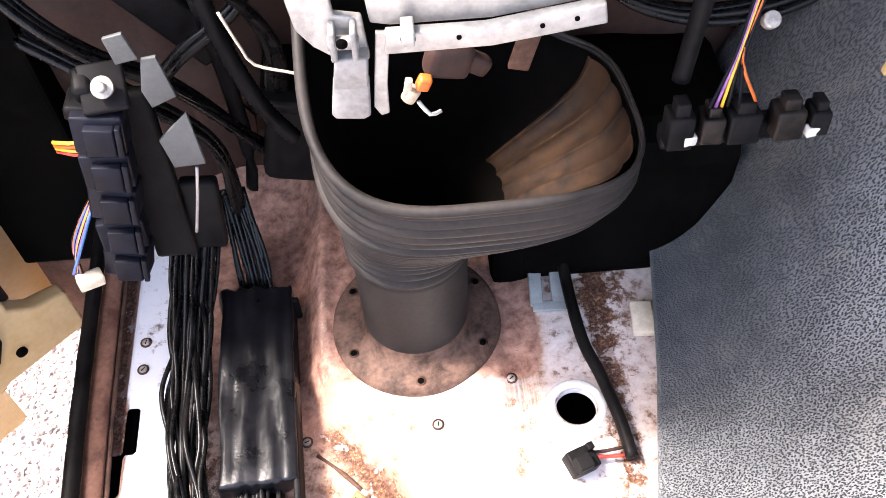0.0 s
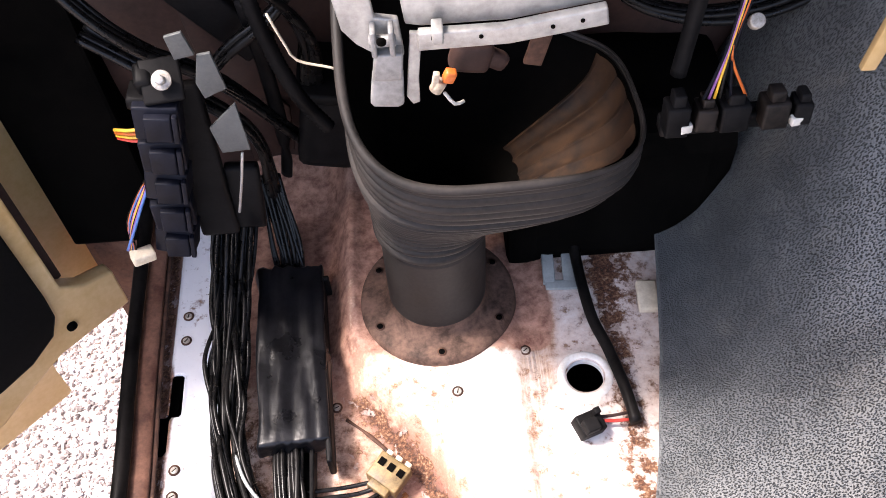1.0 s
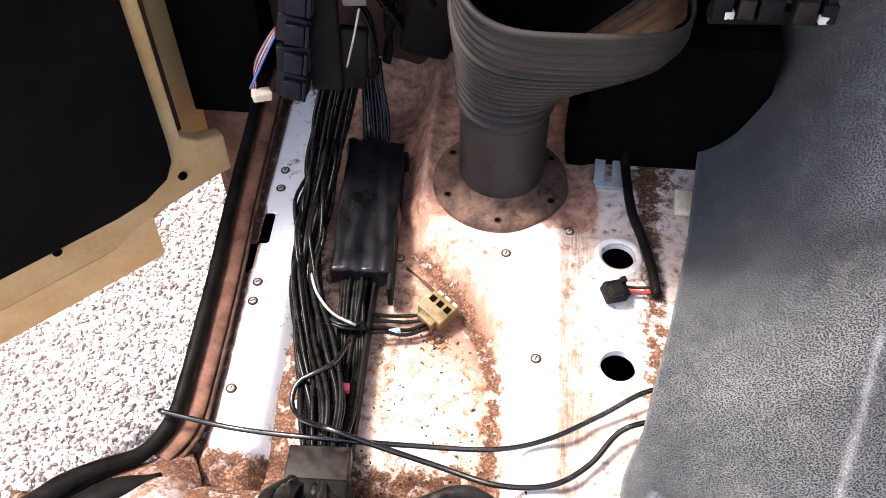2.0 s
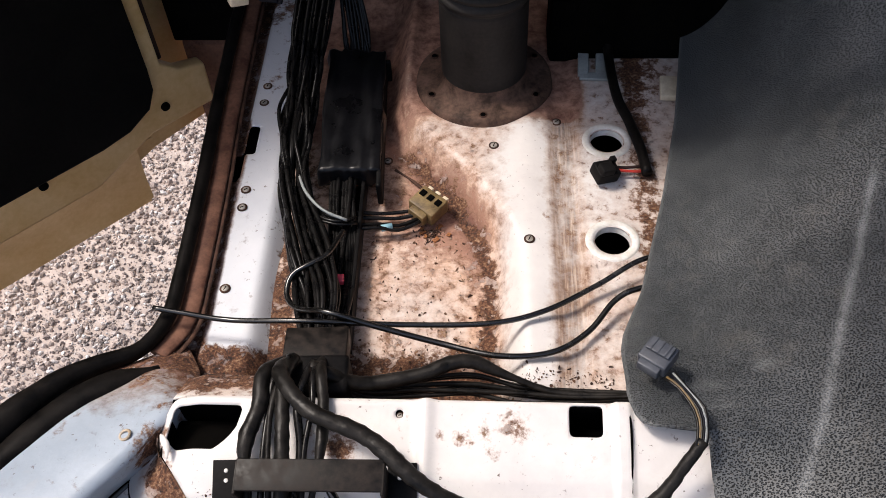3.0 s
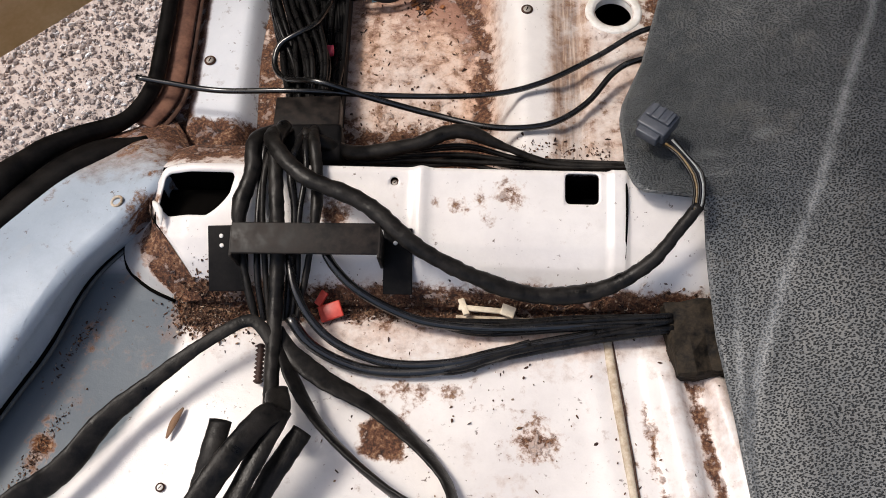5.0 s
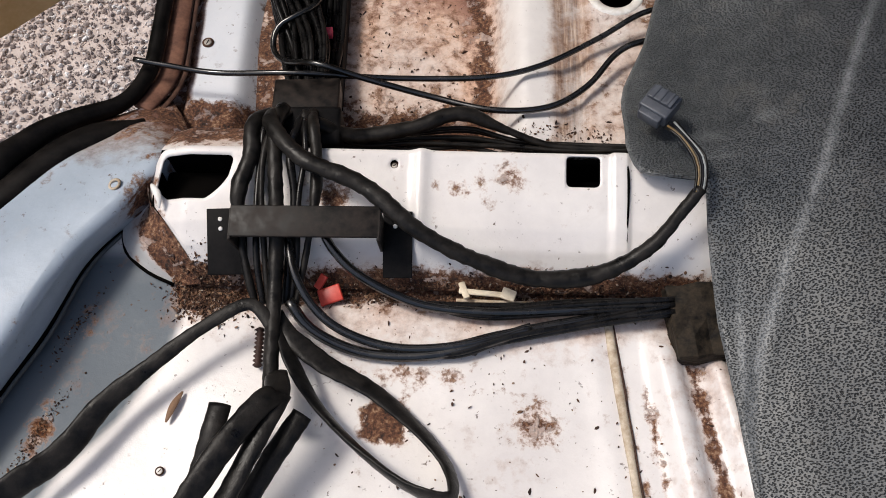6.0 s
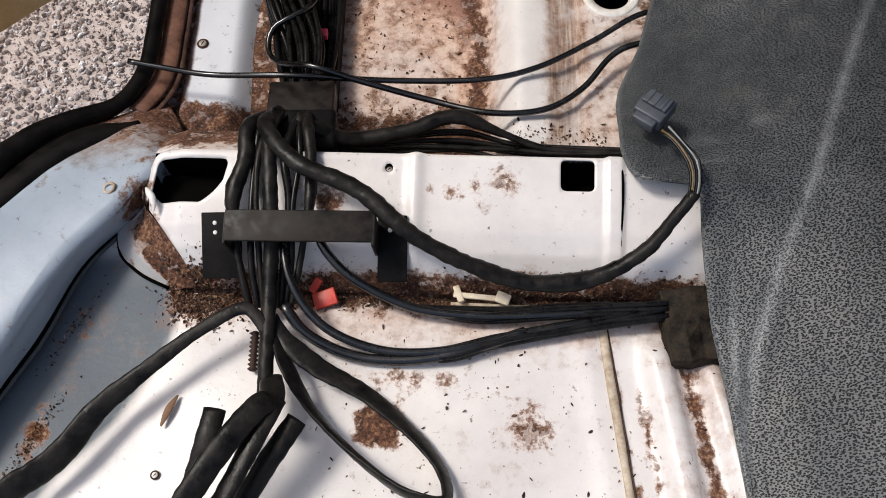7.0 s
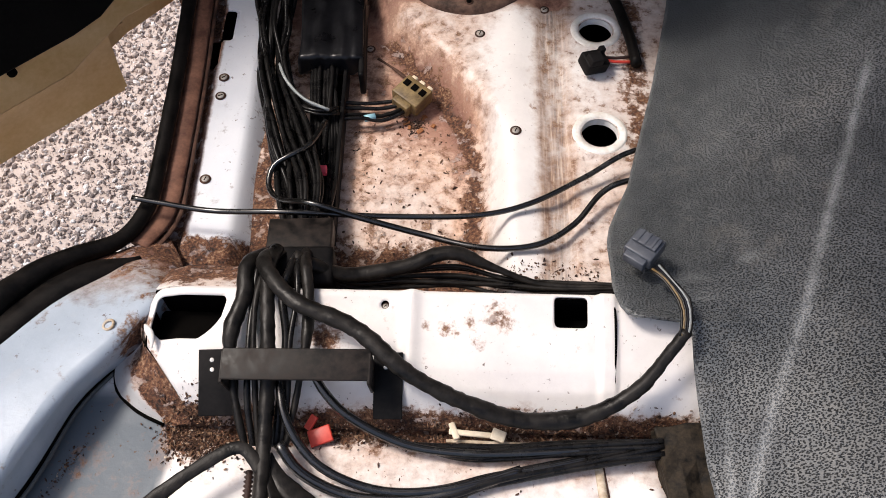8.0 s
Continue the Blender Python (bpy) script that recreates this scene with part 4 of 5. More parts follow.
def mat_mesh():
    ys = np.concatenate([np.linspace(-0.62, 0.015, 70), np.linspace(0.018, 0.05, 24), np.linspace(0.055, 0.66, 74)])
    us = np.concatenate([np.linspace(0, 0.06, 18), np.linspace(0.0625, 0.2, 56), np.linspace(0.21, 0.75, 40)])
    verts, faces, scuff = [], [], []
    for y in ys:
        e, lift, rise = at_y(MAT_EDGE, y), at_y(MAT_LIFT, y), at_y(MAT_RISE, y)
        for u in us:
            x = blend(e, at_y(MAT_AXIS, y), smooth01(u / 0.1)) + u
            wave = 0.004 * math.sin(y * 21 + x * 6) + 0.003 * math.sin(x * 33 - y * 9)
            z = blend(lift, 0.088, smooth01(u / 0.09)) - 0.003 * math.exp(-u / 0.006) + rise * smooth01(u / blend(0.22, 0.17, smooth01((y - 0.3) / 0.2))) + wave * smooth01(u / 0.05)
            z += 0.012 * smooth01((y - 0.55) / 0.1) - 0.0025 * math.exp(-((x - at_y(MAT_SCRATCH, y) - 0.003) / 0.006) ** 2) * smooth01((-0.02 - y) / 0.05)
            verts.append((x, float(y), z))
            line = at_y(MAT_SCRATCH, y)
            s = math.exp(-((x - line) / 0.0035) ** 2) * smooth01((y + 0.2) / 0.1) * smooth01((0.26 - y) / 0.03) * 0.65
            s += 0.3 * math.exp(-(u / 0.0016) ** 2) + 0.8 * blob(x, y, 0.1975, -0.09, 0.0022, 0.04) + 0.5 * blob(x, y, 0.19, 0.052, 0.014, 0.002) + 0.4 * blob(x, y, 0.185, 0.073, 0.012, 0.002) + 0.45 * blob(x, y, 0.226, 0.09, 0.007, 0.004)
            scuff.append(min(1.0, s))
    n = len(us)
    for j in range(len(ys) - 1):
        for i in range(n - 1):
            faces.append((j * n + i, j * n + i + 1, (j + 1) * n + i + 1, (j + 1) * n + i))
    me = bpy.data.meshes.new("floor_mat")
    me.from_pydata(verts, [], faces)
    me.attributes.new("scuff", 'FLOAT', 'POINT').data.foreach_set("value", scuff)
    for f in me.polygons:
        f.use_smooth = True
    me.materials.append(M_MAT)
    ob = new("floor_mat", me)
    s = ob.modifiers.new("thickness", 'SOLIDIFY')
    s.thickness, s.offset = 0.004, -1.0
    return tagged(ob, "dark grey grained vinyl floor mat, scratched, covering the tunnel", "floor mat")


mat_mesh()


# ---- the bellows boot on the toe board ----
boot = thing("bellows_boot", "dusty black ribbed rubber boot open at the top", "rubber boot")
BX, BY = 0.004, 0.495


def rim_point(a, k=1.0):
    """The boot's wide upper opening: a rounded rectangle that rises to the rear."""
    c, s = math.cos(a), math.sin(a)
    p = 3.2
    q = (abs(c) ** p + abs(s) ** p) ** (-1 / p)
    x, y = 0.055 + 0.105 * q * c * k, 0.478 + 0.093 * q * s * k
    return Vector((x, y, 0.336 + 0.6 * (y - 0.39) * (1 - 1.25 * smooth01((x + 0.03) / 0.17))))


def boot_point(a, v, ribs=0.0):
    """The boot's wall at angle a and height share v: a straight neck that flares into the wide rim."""
    low = Vector((BX + 0.047 * math.cos(a), BY + 0.047 * math.sin(a), 0.056 + 0.11 * min(1.0, v / 0.3)))
    if v < 0.3:
        return low
    w = (v - 0.3) / 0.7
    top, out = rim_point(a), smooth01(w * 1.15)
    p = Vector((blend(low.x, top.x, out), blend(low.y, top.y, out), blend(low.z, top.z, w ** 0.85)))
    rib = ribs * (abs(math.sin(w * math.pi * 17)) ** 0.6 - 0.5) * (0.006 if 0.02 < w < 0.7 else 0.002) * (1 + 0.7 * max(0.0, -math.cos(a)))
    return p + Vector((math.cos(a), math.sin(a), 0)) * rib


def boot_inset(a, v, k):
    """The same wall drawn in towards the boot's axis by the share k."""
    p = boot_point(a, v)
    up = smooth01((p.z - 0.17) / 0.17)
    return p + (Vector((blend(BX, 0.055, up), blend(BY, 0.478, up), p.z)) - p) * k


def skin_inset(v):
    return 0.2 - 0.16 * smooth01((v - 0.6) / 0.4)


def boot_mesh(point, rows):
    bm = bmesh.new()
    seg = 72
    rings = [[bm.verts.new(point(2 * math.pi * k / seg, j / rows)) for k in range(seg)] for j in range(rows + 1)]
    for a, b in zip(rings, rings[1:]):
        for k in range(seg):
            bm.faces.new((a[k], a[(k + 1) % seg], b[(k + 1) % seg], b[k]))
    return bm


body = part("bellows", boot_mesh(lambda a, v: boot_point(a, v, 1.0), 230), M_BOOT, boot)
s = body.modifiers.new("thickness", 'SOLIDIFY')
s.thickness, s.offset = 0.003, -1.0
# The boot's shaded inside is painted as a second, near-black skin.
part("inner_shade_skin", boot_mesh(lambda a, v: boot_inset(a, v, skin_inset(v)), 60), M_DARK, boot, "near-black skin painting the shade inside the boot")
rim = [rim_point(a) + Vector((0, 0, 0.001)) for a in np.linspace(0, 2 * math.pi, 60)]
part("rim_bead", sweep(rim, lambda k: 0.0038 - 0.0026 * math.exp(-((min(k, 1 - k)) / 0.17) ** 4), 8), M_BOOT, boot)
fl = bmesh.new()
rings = [[fl.verts.new((BX + r * math.cos(a), BY + r * math.sin(a), z)) for a in np.linspace(0, 2 * math.pi, 56, endpoint=False)]
         for r, z in ((0.077, 0.046), (0.0755, 0.055), (0.071, 0.0575), (0.056, 0.0575), (0.05, 0.062), (0.047, 0.072))]
for a, b in zip(rings, rings[1:]):
    for k in range(56):
        fl.faces.new((a[k], a[(k + 1) % 56], b[(k + 1) % 56], b[k]))
part("flange", fl, M_FLANGE, boot, "brown-dusted clamping flange")
for a in (-90, -150, -30, 30, 150, 90):
    screw(boot, (BX + 0.066 * math.cos(radians(a)), BY + 0.066 * math.sin(radians(a)), 0.058), 0.003, material=M_DARK)
lin = bmesh.new()
cols = []
for k in range(181):
    a = radians(-112 + 150 * k / 180)
    fold = (1 - abs(math.sin(k / 180 * math.pi * 8 + 0.4)) ** 0.6) * (1 + 0.35 * math.sin(k * 0.09))
    col = []
    for j in range(15):
        w = j / 14
        inset = skin_inset(0.56 + 0.43 * w) + 0.012 + 0.1 * fold * math.sin(math.pi * (0.1 + 0.85 * w))
        col.append(lin.verts.new(boot_inset(a, 0.56 + 0.43 * w, inset)))
    cols.append(col)
for a, b in zip(cols, cols[1:]):
    for j in range(14):
        lin.faces.new((a[j], b[j], b[j + 1], a[j + 1]))
part("pleated_lining", lin, M_LINER, boot, "brown dusty pleats inside the boot")


# ---- cables and harnesses ----
def cable(name, label, pts, radius, material=None, **kw):
    ob = finish(name, sweep(pts, radius, **kw), material or M_WIRE)
    return tagged(ob, label, "cable")


def bundle(name, label, pts, count, spread, radius, material=None, seed=1, category="wiring harness", height=0.5, tangle=0.4, turn=0.5, gather=1.0, closing=1.0):
    """Loose wires that run together along a line and wander across it."""
    rng = random.Random(seed)
    top = thing(name, label, category)
    for k in range(count):
        a = 2 * math.pi * k / count
        line = []
        for i, p in enumerate(pts):
            wob = a + turn * i + rng.uniform(-tangle, tangle)
            rad = spread * rng.uniform(0.35, 1.0) * (gather if i == 0 else closing if i == len(pts) - 1 else 1.0)
            q = Vector(pts[min(i + 1, len(pts) - 1)]) - Vector(pts[max(i - 1, 0)])
            side = Vector((q.y, -q.x, 0)).normalized()
            line.append(Vector(p) + side * rad * math.cos(wob) + Vector((0, 0, rad * height * (1 + math.sin(wob)))))
        part("wire", sweep(line, radius * rng.uniform(0.85, 1.15), 8), material or M_WIRE, top)
    return top


cable("control_cable", "thin black control cable lying across the floor",
      [(-0.288, 0.164, 0.066), (-0.262, 0.161, 0.063), (-0.216, 0.156, 0.06), (-0.146, 0.146, 0.075), (-0.062, 0.154, 0.06), (0.014, 0.157, 0.06), (0.062, 0.171, 0.06), (0.11, 0.198, 0.063), (0.15, 0.222, 0.07), (0.19, 0.24, 0.06)], 0.0025, M_GLOSS, seg=10)
cable("control_cable", "thin black control cable looped out of the harness",
      [(-0.13, 0.27, 0.05), (-0.14, 0.235, 0.058), (-0.156, 0.22, 0.06), (-0.171, 0.211, 0.055), (-0.174, 0.193, 0.05), (-0.161, 0.174, 0.055), (-0.128, 0.154, 0.078), (-0.09, 0.148, 0.068), (-0.033, 0.139, 0.056), (0.02, 0.125, 0.058),
       (0.067, 0.129, 0.058), (0.1, 0.15, 0.06), (0.124, 0.179, 0.066), (0.146, 0.19, 0.07), (0.19, 0.205, 0.06)], 0.0027, M_GLOSS, seg=10)

lead = thing("connector_lead", "taped black cable ending in a slate grey plug on the mat", "cable")
part("taped_run", sweep([(-0.147, 0.085, 0.105), (-0.147, 0.066, 0.118), (-0.12, 0.034, 0.122), (-0.074, 0.015, 0.116), (-0.032, -0.016, 0.106), (0.013, -0.032, 0.09), (0.054, -0.039, 0.08), (0.098, -0.035, 0.082),
                        (0.134, -0.019, 0.095), (0.155, 0.001, 0.115), (0.167, 0.014, 0.126)], lambda k: 0.0066 - 0.0024 * smooth01((k - 0.72) / 0.28), 16, 0.8, 0.14, step=0.003, wrap=0.12), M_TAPE, lead)
for k, (mat, dx) in enumerate(((M_WIRE, -0.0036), (M_OCHRE, -0.002), (M_WIRE, -0.0007), (M_NAVY, 0.0008), (M_GREYPLATE, 0.0022), (M_WIRE, 0.0034))):
    part("wire", sweep([(0.165 + dx, 0.01, 0.126), (0.1675 + dx, 0.022, 0.1285), (0.166 + dx, 0.036, 0.13 + 0.0008 * k), (0.157 + dx, 0.054, 0.13), (0.149 + 1.2 * dx, 0.066 + dx * 0.8, 0.128)], 0.0011, 6), mat, lead)
PLUG = pose(0.1425, 0.0835, 0.127, 3, -4, -38)
plug = part("plug", merge(block((0.024, 0.022, 0.012), PLUG, 0.0015), block((0.018, 0.006, 0.009), PLUG @ pose(0, -0.0135, 0), 0.001), block((0.02, 0.012, 0.003), PLUG @ pose(0, 0.003, 0.0072), 0.0008)), M_GREYPLUG, lead, "slate grey plastic plug")
for k in (-1, 0, 1):
    part("rib", block((0.0022, 0.012, 0.0009), PLUG @ pose(k * 0.006, 0.003, 0.0089), 0.0003), M_GREYPLUG, plug)

bundle("tunnel_harness", "black wires crossing the rear floor to the tunnel", [(-0.03, -0.053, 0.06), (0.014, -0.057, 0.056), (0.076, -0.053, 0.058), (0.155, -0.049, 0.064)], 8, 0.0058, 0.0022, M_WIRE, 3, tangle=0.5, gather=0.05)
bundle("tunnel_harness", "black wires looping under the bracket to the tunnel", [(-0.05, -0.089, 0.057), (-0.006, -0.087, 0.0545), (0.035, -0.076, 0.056), (0.096, -0.062, 0.058), (0.155, -0.055, 0.064)], 8, 0.0058, 0.0022, M_WIRE, 5, tangle=0.5, gather=0.05)
cable("tunnel_cable", "single thick black cable looping over the rear floor", [(-0.127, -0.06, 0.076), (-0.11, -0.078, 0.066), (-0.08, -0.09, 0.058), (-0.047, -0.0935, 0.056), (-0.006, -0.089, 0.058), (0.051, -0.07, 0.06)], 0.0042, M_GLOSS, seg=12)
cable("tunnel_cable", "glossy black cable curving out below the bracket", [(-0.104, -0.01, 0.088), (-0.098, -0.02, 0.084), (-0.08, -0.036, 0.076), (-0.05, -0.049, 0.066), (-0.02, -0.056, 0.061), (0.03, -0.058, 0.06), (0.1, -0.053, 0.06)], 0.0035, M_GLOSS, seg=12)
cable("tunnel_cable", "glossy black cable dropping from the bracket", [(-0.13, -0.015, 0.09), (-0.124, -0.04, 0.084), (-0.11, -0.062, 0.074), (-0.088, -0.078, 0.066), (-0.05, -0.088, 0.06), (-0.006, -0.086, 0.06), (0.04, -0.074, 0.06), (0.1, -0.06, 0.06)], 0.0034, M_GLOSS, seg=12)

sleeve = thing("cable_sleeve", "scuffed black sleeve where wires enter under the mat", "cable sleeve")
crush = block((0.05, 0.058, 0.018), Matrix(), 0.0015, 1)
bmesh.ops.subdivide_edges(crush, edges=crush.edges[:], cuts=3, use_grid_fill=True)
for v in crush.verts:
    v.co += v.normal * 0.0035 * noise.noise(v.co * 70.0) + v.normal * 0.002 * noise.noise(v.co * 260.0)
crush.transform(pose(0.178, -0.062, 0.061, 0, -4, 6))
part("sleeve", crush, M_FRAY, sleeve, smooth=False)

main = thing("main_harness", "thick taped wiring harness running along the rear floor", "wiring harness")
part("trunk", sweep([(-0.143, 0.09, 0.105), (-0.145, 0.064, 0.114), (-0.141, 0.03, 0.112), (-0.138, 0.0, 0.104), (-0.137, -0.029, 0.09), (-0.136, -0.074, 0.078), (-0.131, -0.13, 0.08), (-0.126, -0.15, 0.088)], 0.0058, 16, 0.9, 0.12, step=0.003, wrap=0.12), M_TAPE, main)
for k, (x, r) in enumerate(((-0.155, 0.0026), (-0.165, lambda q: 0.0066 - 0.0036 * smooth01((q - 0.5) / 0.2)), (-0.128, 0.0032), (-0.115, lambda q: 0.0046 - 0.002 * smooth01((q - 0.5) / 0.2)), (-0.122, 0.0024), (-0.148, 0.0024))):
    part("strand", sweep([(x * 0.5 - 0.066, 0.1, 0.085), (x * 0.9 - 0.014, 0.072, 0.108), (x + 0.004 * math.sin(k * 2.3), 0.045, 0.104 + 0.003 * (k % 3)), (x - 0.004 * math.sin(k * 1.7), 0.012, 0.098 + 0.002 * (k % 2)), (x * 0.9 - 0.0136, -0.03, 0.082), (x * 0.6 - 0.054, -0.06, 0.068)], r, 14, 0.9, 0.15, seed=k, step=0.003, wrap=0.1 if k % 2 else 0.0), M_TAPE if k % 2 else M_WIRE, main)
part("branch", sweep([(-0.135, -0.083, 0.08), (-0.146, -0.07, 0.083), (-0.158, -0.068, 0.084), (-0.187, -0.087, 0.082), (-0.216, -0.112, 0.079), (-0.246, -0.141, 0.076), (-0.27, -0.177, 0.074), (-0.3, -0.205, 0.078), (-0.37, -0.27, 0.078)], lambda k: 0.0048 + 0.0052 * smooth01((k - 0.15) / 0.55), 18, 0.36, 0.07, twist=1.1, step=0.003, wrap=0.05), M_TAPE, main)
LOOP = [(-0.135, -0.068, 0.072), (-0.123, -0.086, 0.074), (-0.098, -0.105, 0.07), (-0.061, -0.123, 0.064), (-0.027, -0.15, 0.062), (-0.0095, -0.17, 0.063), (-0.003, -0.185, 0.066), (-0.0045, -0.196, 0.07), (-0.018, -0.1955, 0.072), (-0.04, -0.186, 0.07), (-0.072, -0.162, 0.068), (-0.1, -0.135, 0.07), (-0.118, -0.109, 0.075), (-0.127, -0.09, 0.075), (-0.135, -0.072, 0.074)]
part("loop", sweep(LOOP, lambda k: 0.0045 + 0.0036 * smooth01(min(k, 1 - k) / 0.12), 18, 0.34, 0.08, twist=2.5, step=0.003, wrap=0.05), M_TAPE, main)
part("ribbed_clip", sweep([(-0.149, -0.075, 0.058), (-0.148, -0.105, 0.056)], 0.003, 8, 1.0, 0.0, 0.35, step=0.0016), M_PRIMER, main)
folded = thing("folded_harness", "taped harness ends folded over in a bunch", "wiring harness")
part("sleeve_end", sweep([(-0.1585, -0.146, 0.1), (-0.161, -0.165, 0.1), (-0.168, -0.19, 0.09), (-0.18, -0.225, 0.075), (-0.19, -0.26, 0.066)], 0.0077, 18, 0.5, 0.06, step=0.003, wrap=0.05), M_TAPE, folded)
part("fold", sweep([(-0.127, -0.12, 0.085), (-0.121, -0.138, 0.1), (-0.128, -0.147, 0.112), (-0.148, -0.177, 0.115), (-0.172, -0.216, 0.105), (-0.2, -0.26, 0.08)], 0.0083, 18, 0.5, 0.06, step=0.003, wrap=0.05, twist=0.8), M_TAPE, folded)
part("fold", sweep([(-0.119, -0.138, 0.1), (-0.124, -0.155, 0.106), (-0.137, -0.187, 0.104), (-0.154, -0.222, 0.094), (-0.175, -0.265, 0.075)], 0.0077, 18, 0.5, 0.06, seed=3, step=0.003, wrap=0.05, twist=-0.6), M_TAPE, folded)
part("sleeve_end", sweep([(-0.1045, -0.149, 0.092), (-0.112, -0.162, 0.092), (-0.127, -0.188, 0.088), (-0.145, -0.222, 0.078), (-0.16, -0.26, 0.068)], 0.0076, 18, 0.5, 0.06, seed=5, step=0.003, wrap=0.05), M_TAPE, folded)

cross_run = thing("cross_harness", "dusty black cables lying in front of the cross member", "wiring harness")
part("taped_cable", sweep([(-0.13, 0.085, 0.1), (-0.112, 0.083, 0.09), (-0.088, 0.085, 0.075), (-0.044, 0.094, 0.075), (-0.006, 0.108, 0.076), (0.03, 0.099, 0.068), (0.07, 0.088, 0.062), (0.135, 0.083, 0.066)], lambda k: 0.0064 - 0.0034 * smooth01((k - 0.5) / 0.15), 14, 0.8, 0.12, step=0.003, wrap=0.1), M_TAPE, cross_run)
rng_cross = random.Random(31)
for k in range(7):
    dy, dz = -0.011 + 0.0034 * k, -0.012 + 0.004 * (k % 3)
    part("wire", sweep([(-0.125, 0.086, 0.088), (-0.09, 0.086 + 0.5 * dy, 0.068 + dz), (-0.045, 0.092 + dy, 0.066 + dz), (0.0, 0.094 + dy + rng_cross.uniform(-0.004, 0.004), 0.065 + dz), (0.04, 0.09 + dy + rng_cross.uniform(-0.003, 0.003), 0.064 + dz), (0.085, 0.086 + 0.6 * dy, 0.066 + dz), (0.137, 0.083 + 0.3 * dy, 0.07 + 0.4 * dz)], rng_cross.uniform(0.0019, 0.0029), 10, 1.0, 0.08, seed=k), M_TAPE if k % 3 else M_WIRE, cross_run)

# the steel strap over the cables
strap = thing("cable_bracket", "black steel bracket bridging the cables on the cross member", "bracket")
part("bridge", block((0.108, 0.0235, 0.0025), pose(-0.1145, -0.0135, 0.112, 12, 0, 1), 0.0008), M_STEEL_BLACK, strap)
part("leg", block((0.0025, 0.0235, 0.032), pose(-0.168, -0.0135, 0.097, 12, 0, 1), 0.0006), M_STEEL_BLACK, strap)
part("leg", block((0.0025, 0.0235, 0.032), pose(-0.061, -0.012, 0.097, 12, 0, 1), 0.0006), M_STEEL_BLACK, strap)
# Same steel as the bridge; the feet's shade is put into a darker black.
part("foot", block((0.03, 0.05, 0.0025), pose(-0.178, -0.0145, 0.0785, 26, 0, 3), 0.0008), M_PLASTIC_BLACK, strap)
part("foot", block((0.022, 0.05, 0.0025), pose(-0.0495, -0.0135, 0.0785, 26, 0, 1), 0.0008), M_PLASTIC_BLACK, strap)
for x, y, z in ((-0.1835, 0.0, 0.087), (-0.183, -0.0065, 0.0838), (-0.0515, -0.002, 0.0862)):
    part("rivet", disc(0.0017, 0.0016, pose(x, y, z, 26), 14, 0.0005), M_RIM, strap)

# clamp box where the sill harness meets the cross member
clamp = thing("harness_clamp", "black moulded clamp holding the sill harness", "cable clamp")
part("cover", block((0.054, 0.034, 0.02), pose(-0.132, 0.119, 0.072, -6, 0, 3), 0.0015), M_STEEL_BLACK, clamp)
part("skirt", block((0.05, 0.036, 0.03), pose(-0.125, 0.086, 0.074, 0, 0, 2), 0.004), M_PLASTIC_BLACK, clamp)
part("ledge", block((0.05, 0.005, 0.004), pose(-0.132, 0.1015, 0.079, 0, 0, 3), 0.001), M_SEALBROWN, clamp)
part("tab", block((0.012, 0.003, 0.0045), pose(-0.146, 0.1, 0.081, 0, 0, 3), 0.0008), M_OCHRE, clamp)

# the sill harness in its plastic tray
tray = thing("harness_tray", "black plastic tray carrying the sill harness", "cable tray")
lid = block((0.066, 0.195, 0.026), Matrix(), 0.003, 2)
bmesh.ops.subdivide_edges(lid, edges=[e for e in lid.edges if e.calc_length() > 0.012], cuts=14, use_grid_fill=True)
for v in lid.verts:
    v.co += v.normal * (0.0045 * noise.noise(Vector((v.co.x * 110, v.co.y * 26, v.co.z * 60))) + 0.002 * noise.noise(Vector((v.co.x * 260, v.co.y * 70, 0))))
lid.transform(pose(-0.1395, 0.448, 0.041, 0, 3, 3.5))
part("cover", lid, M_COVER, tray, "crumpled glossy black cover")
part("side_wall", block((0.006, 0.2, 0.03), pose(-0.1075, 0.432, 0.034, 0, 0, 3.5), 0.0025, 3), M_PLASTIC_BLACK, tray)
part("end_wall", block((0.06, 0.006, 0.03), pose(-0.135, 0.53, 0.034, 0, 0, 3.5), 0.0025, 3), M_PLASTIC_BLACK, tray)
part("side_rail", block((0.004, 0.21, 0.022), pose(-0.117, 0.255, 0.026, 0, 0, 1.5), 0.001), M_PLASTIC_BLACK, tray)
part("base", block((0.03, 0.22, 0.004), pose(-0.132, 0.25, 0.0165, 0, 0, 1.5), 0.001), M_PLASTIC_BLACK, tray)
part("tag", block((0.0085, 0.009, 0.006), pose(-0.1285, 0.217, 0.0415, 0, 0, 4), 0.001), M_PINK, tray, "pink plastic tag")
bundle("sill_harness", "loose black wires running along the sill", [(-0.183, 0.6, 0.12), (-0.194, 0.54, 0.075), (-0.197, 0.49, 0.055), (-0.198, 0.44, 0.042), (-0.196, 0.39, 0.037), (-0.191, 0.34, 0.035), (-0.165, 0.255, 0.035), (-0.146, 0.19, 0.038), (-0.138, 0.125, 0.05)], 30, 0.022, 0.0024, M_WIRE, 7, height=0.6, tangle=0.35, turn=0.12, closing=0.45)
bundle("sill_harness", "tight black wires lying in the tray", [(-0.156, 0.61, 0.12), (-0.147, 0.572, 0.06), (-0.144, 0.54, 0.027), (-0.143, 0.48, 0.026), (-0.142, 0.43, 0.03), (-0.141, 0.385, 0.032), (-0.14, 0.34, 0.036), (-0.132, 0.233, 0.03), (-0.124, 0.13, 0.05)], 14, 0.016, 0.0024, M_WIRE, 9, height=0.2, tangle=0.3, turn=0.08, closing=0.6)
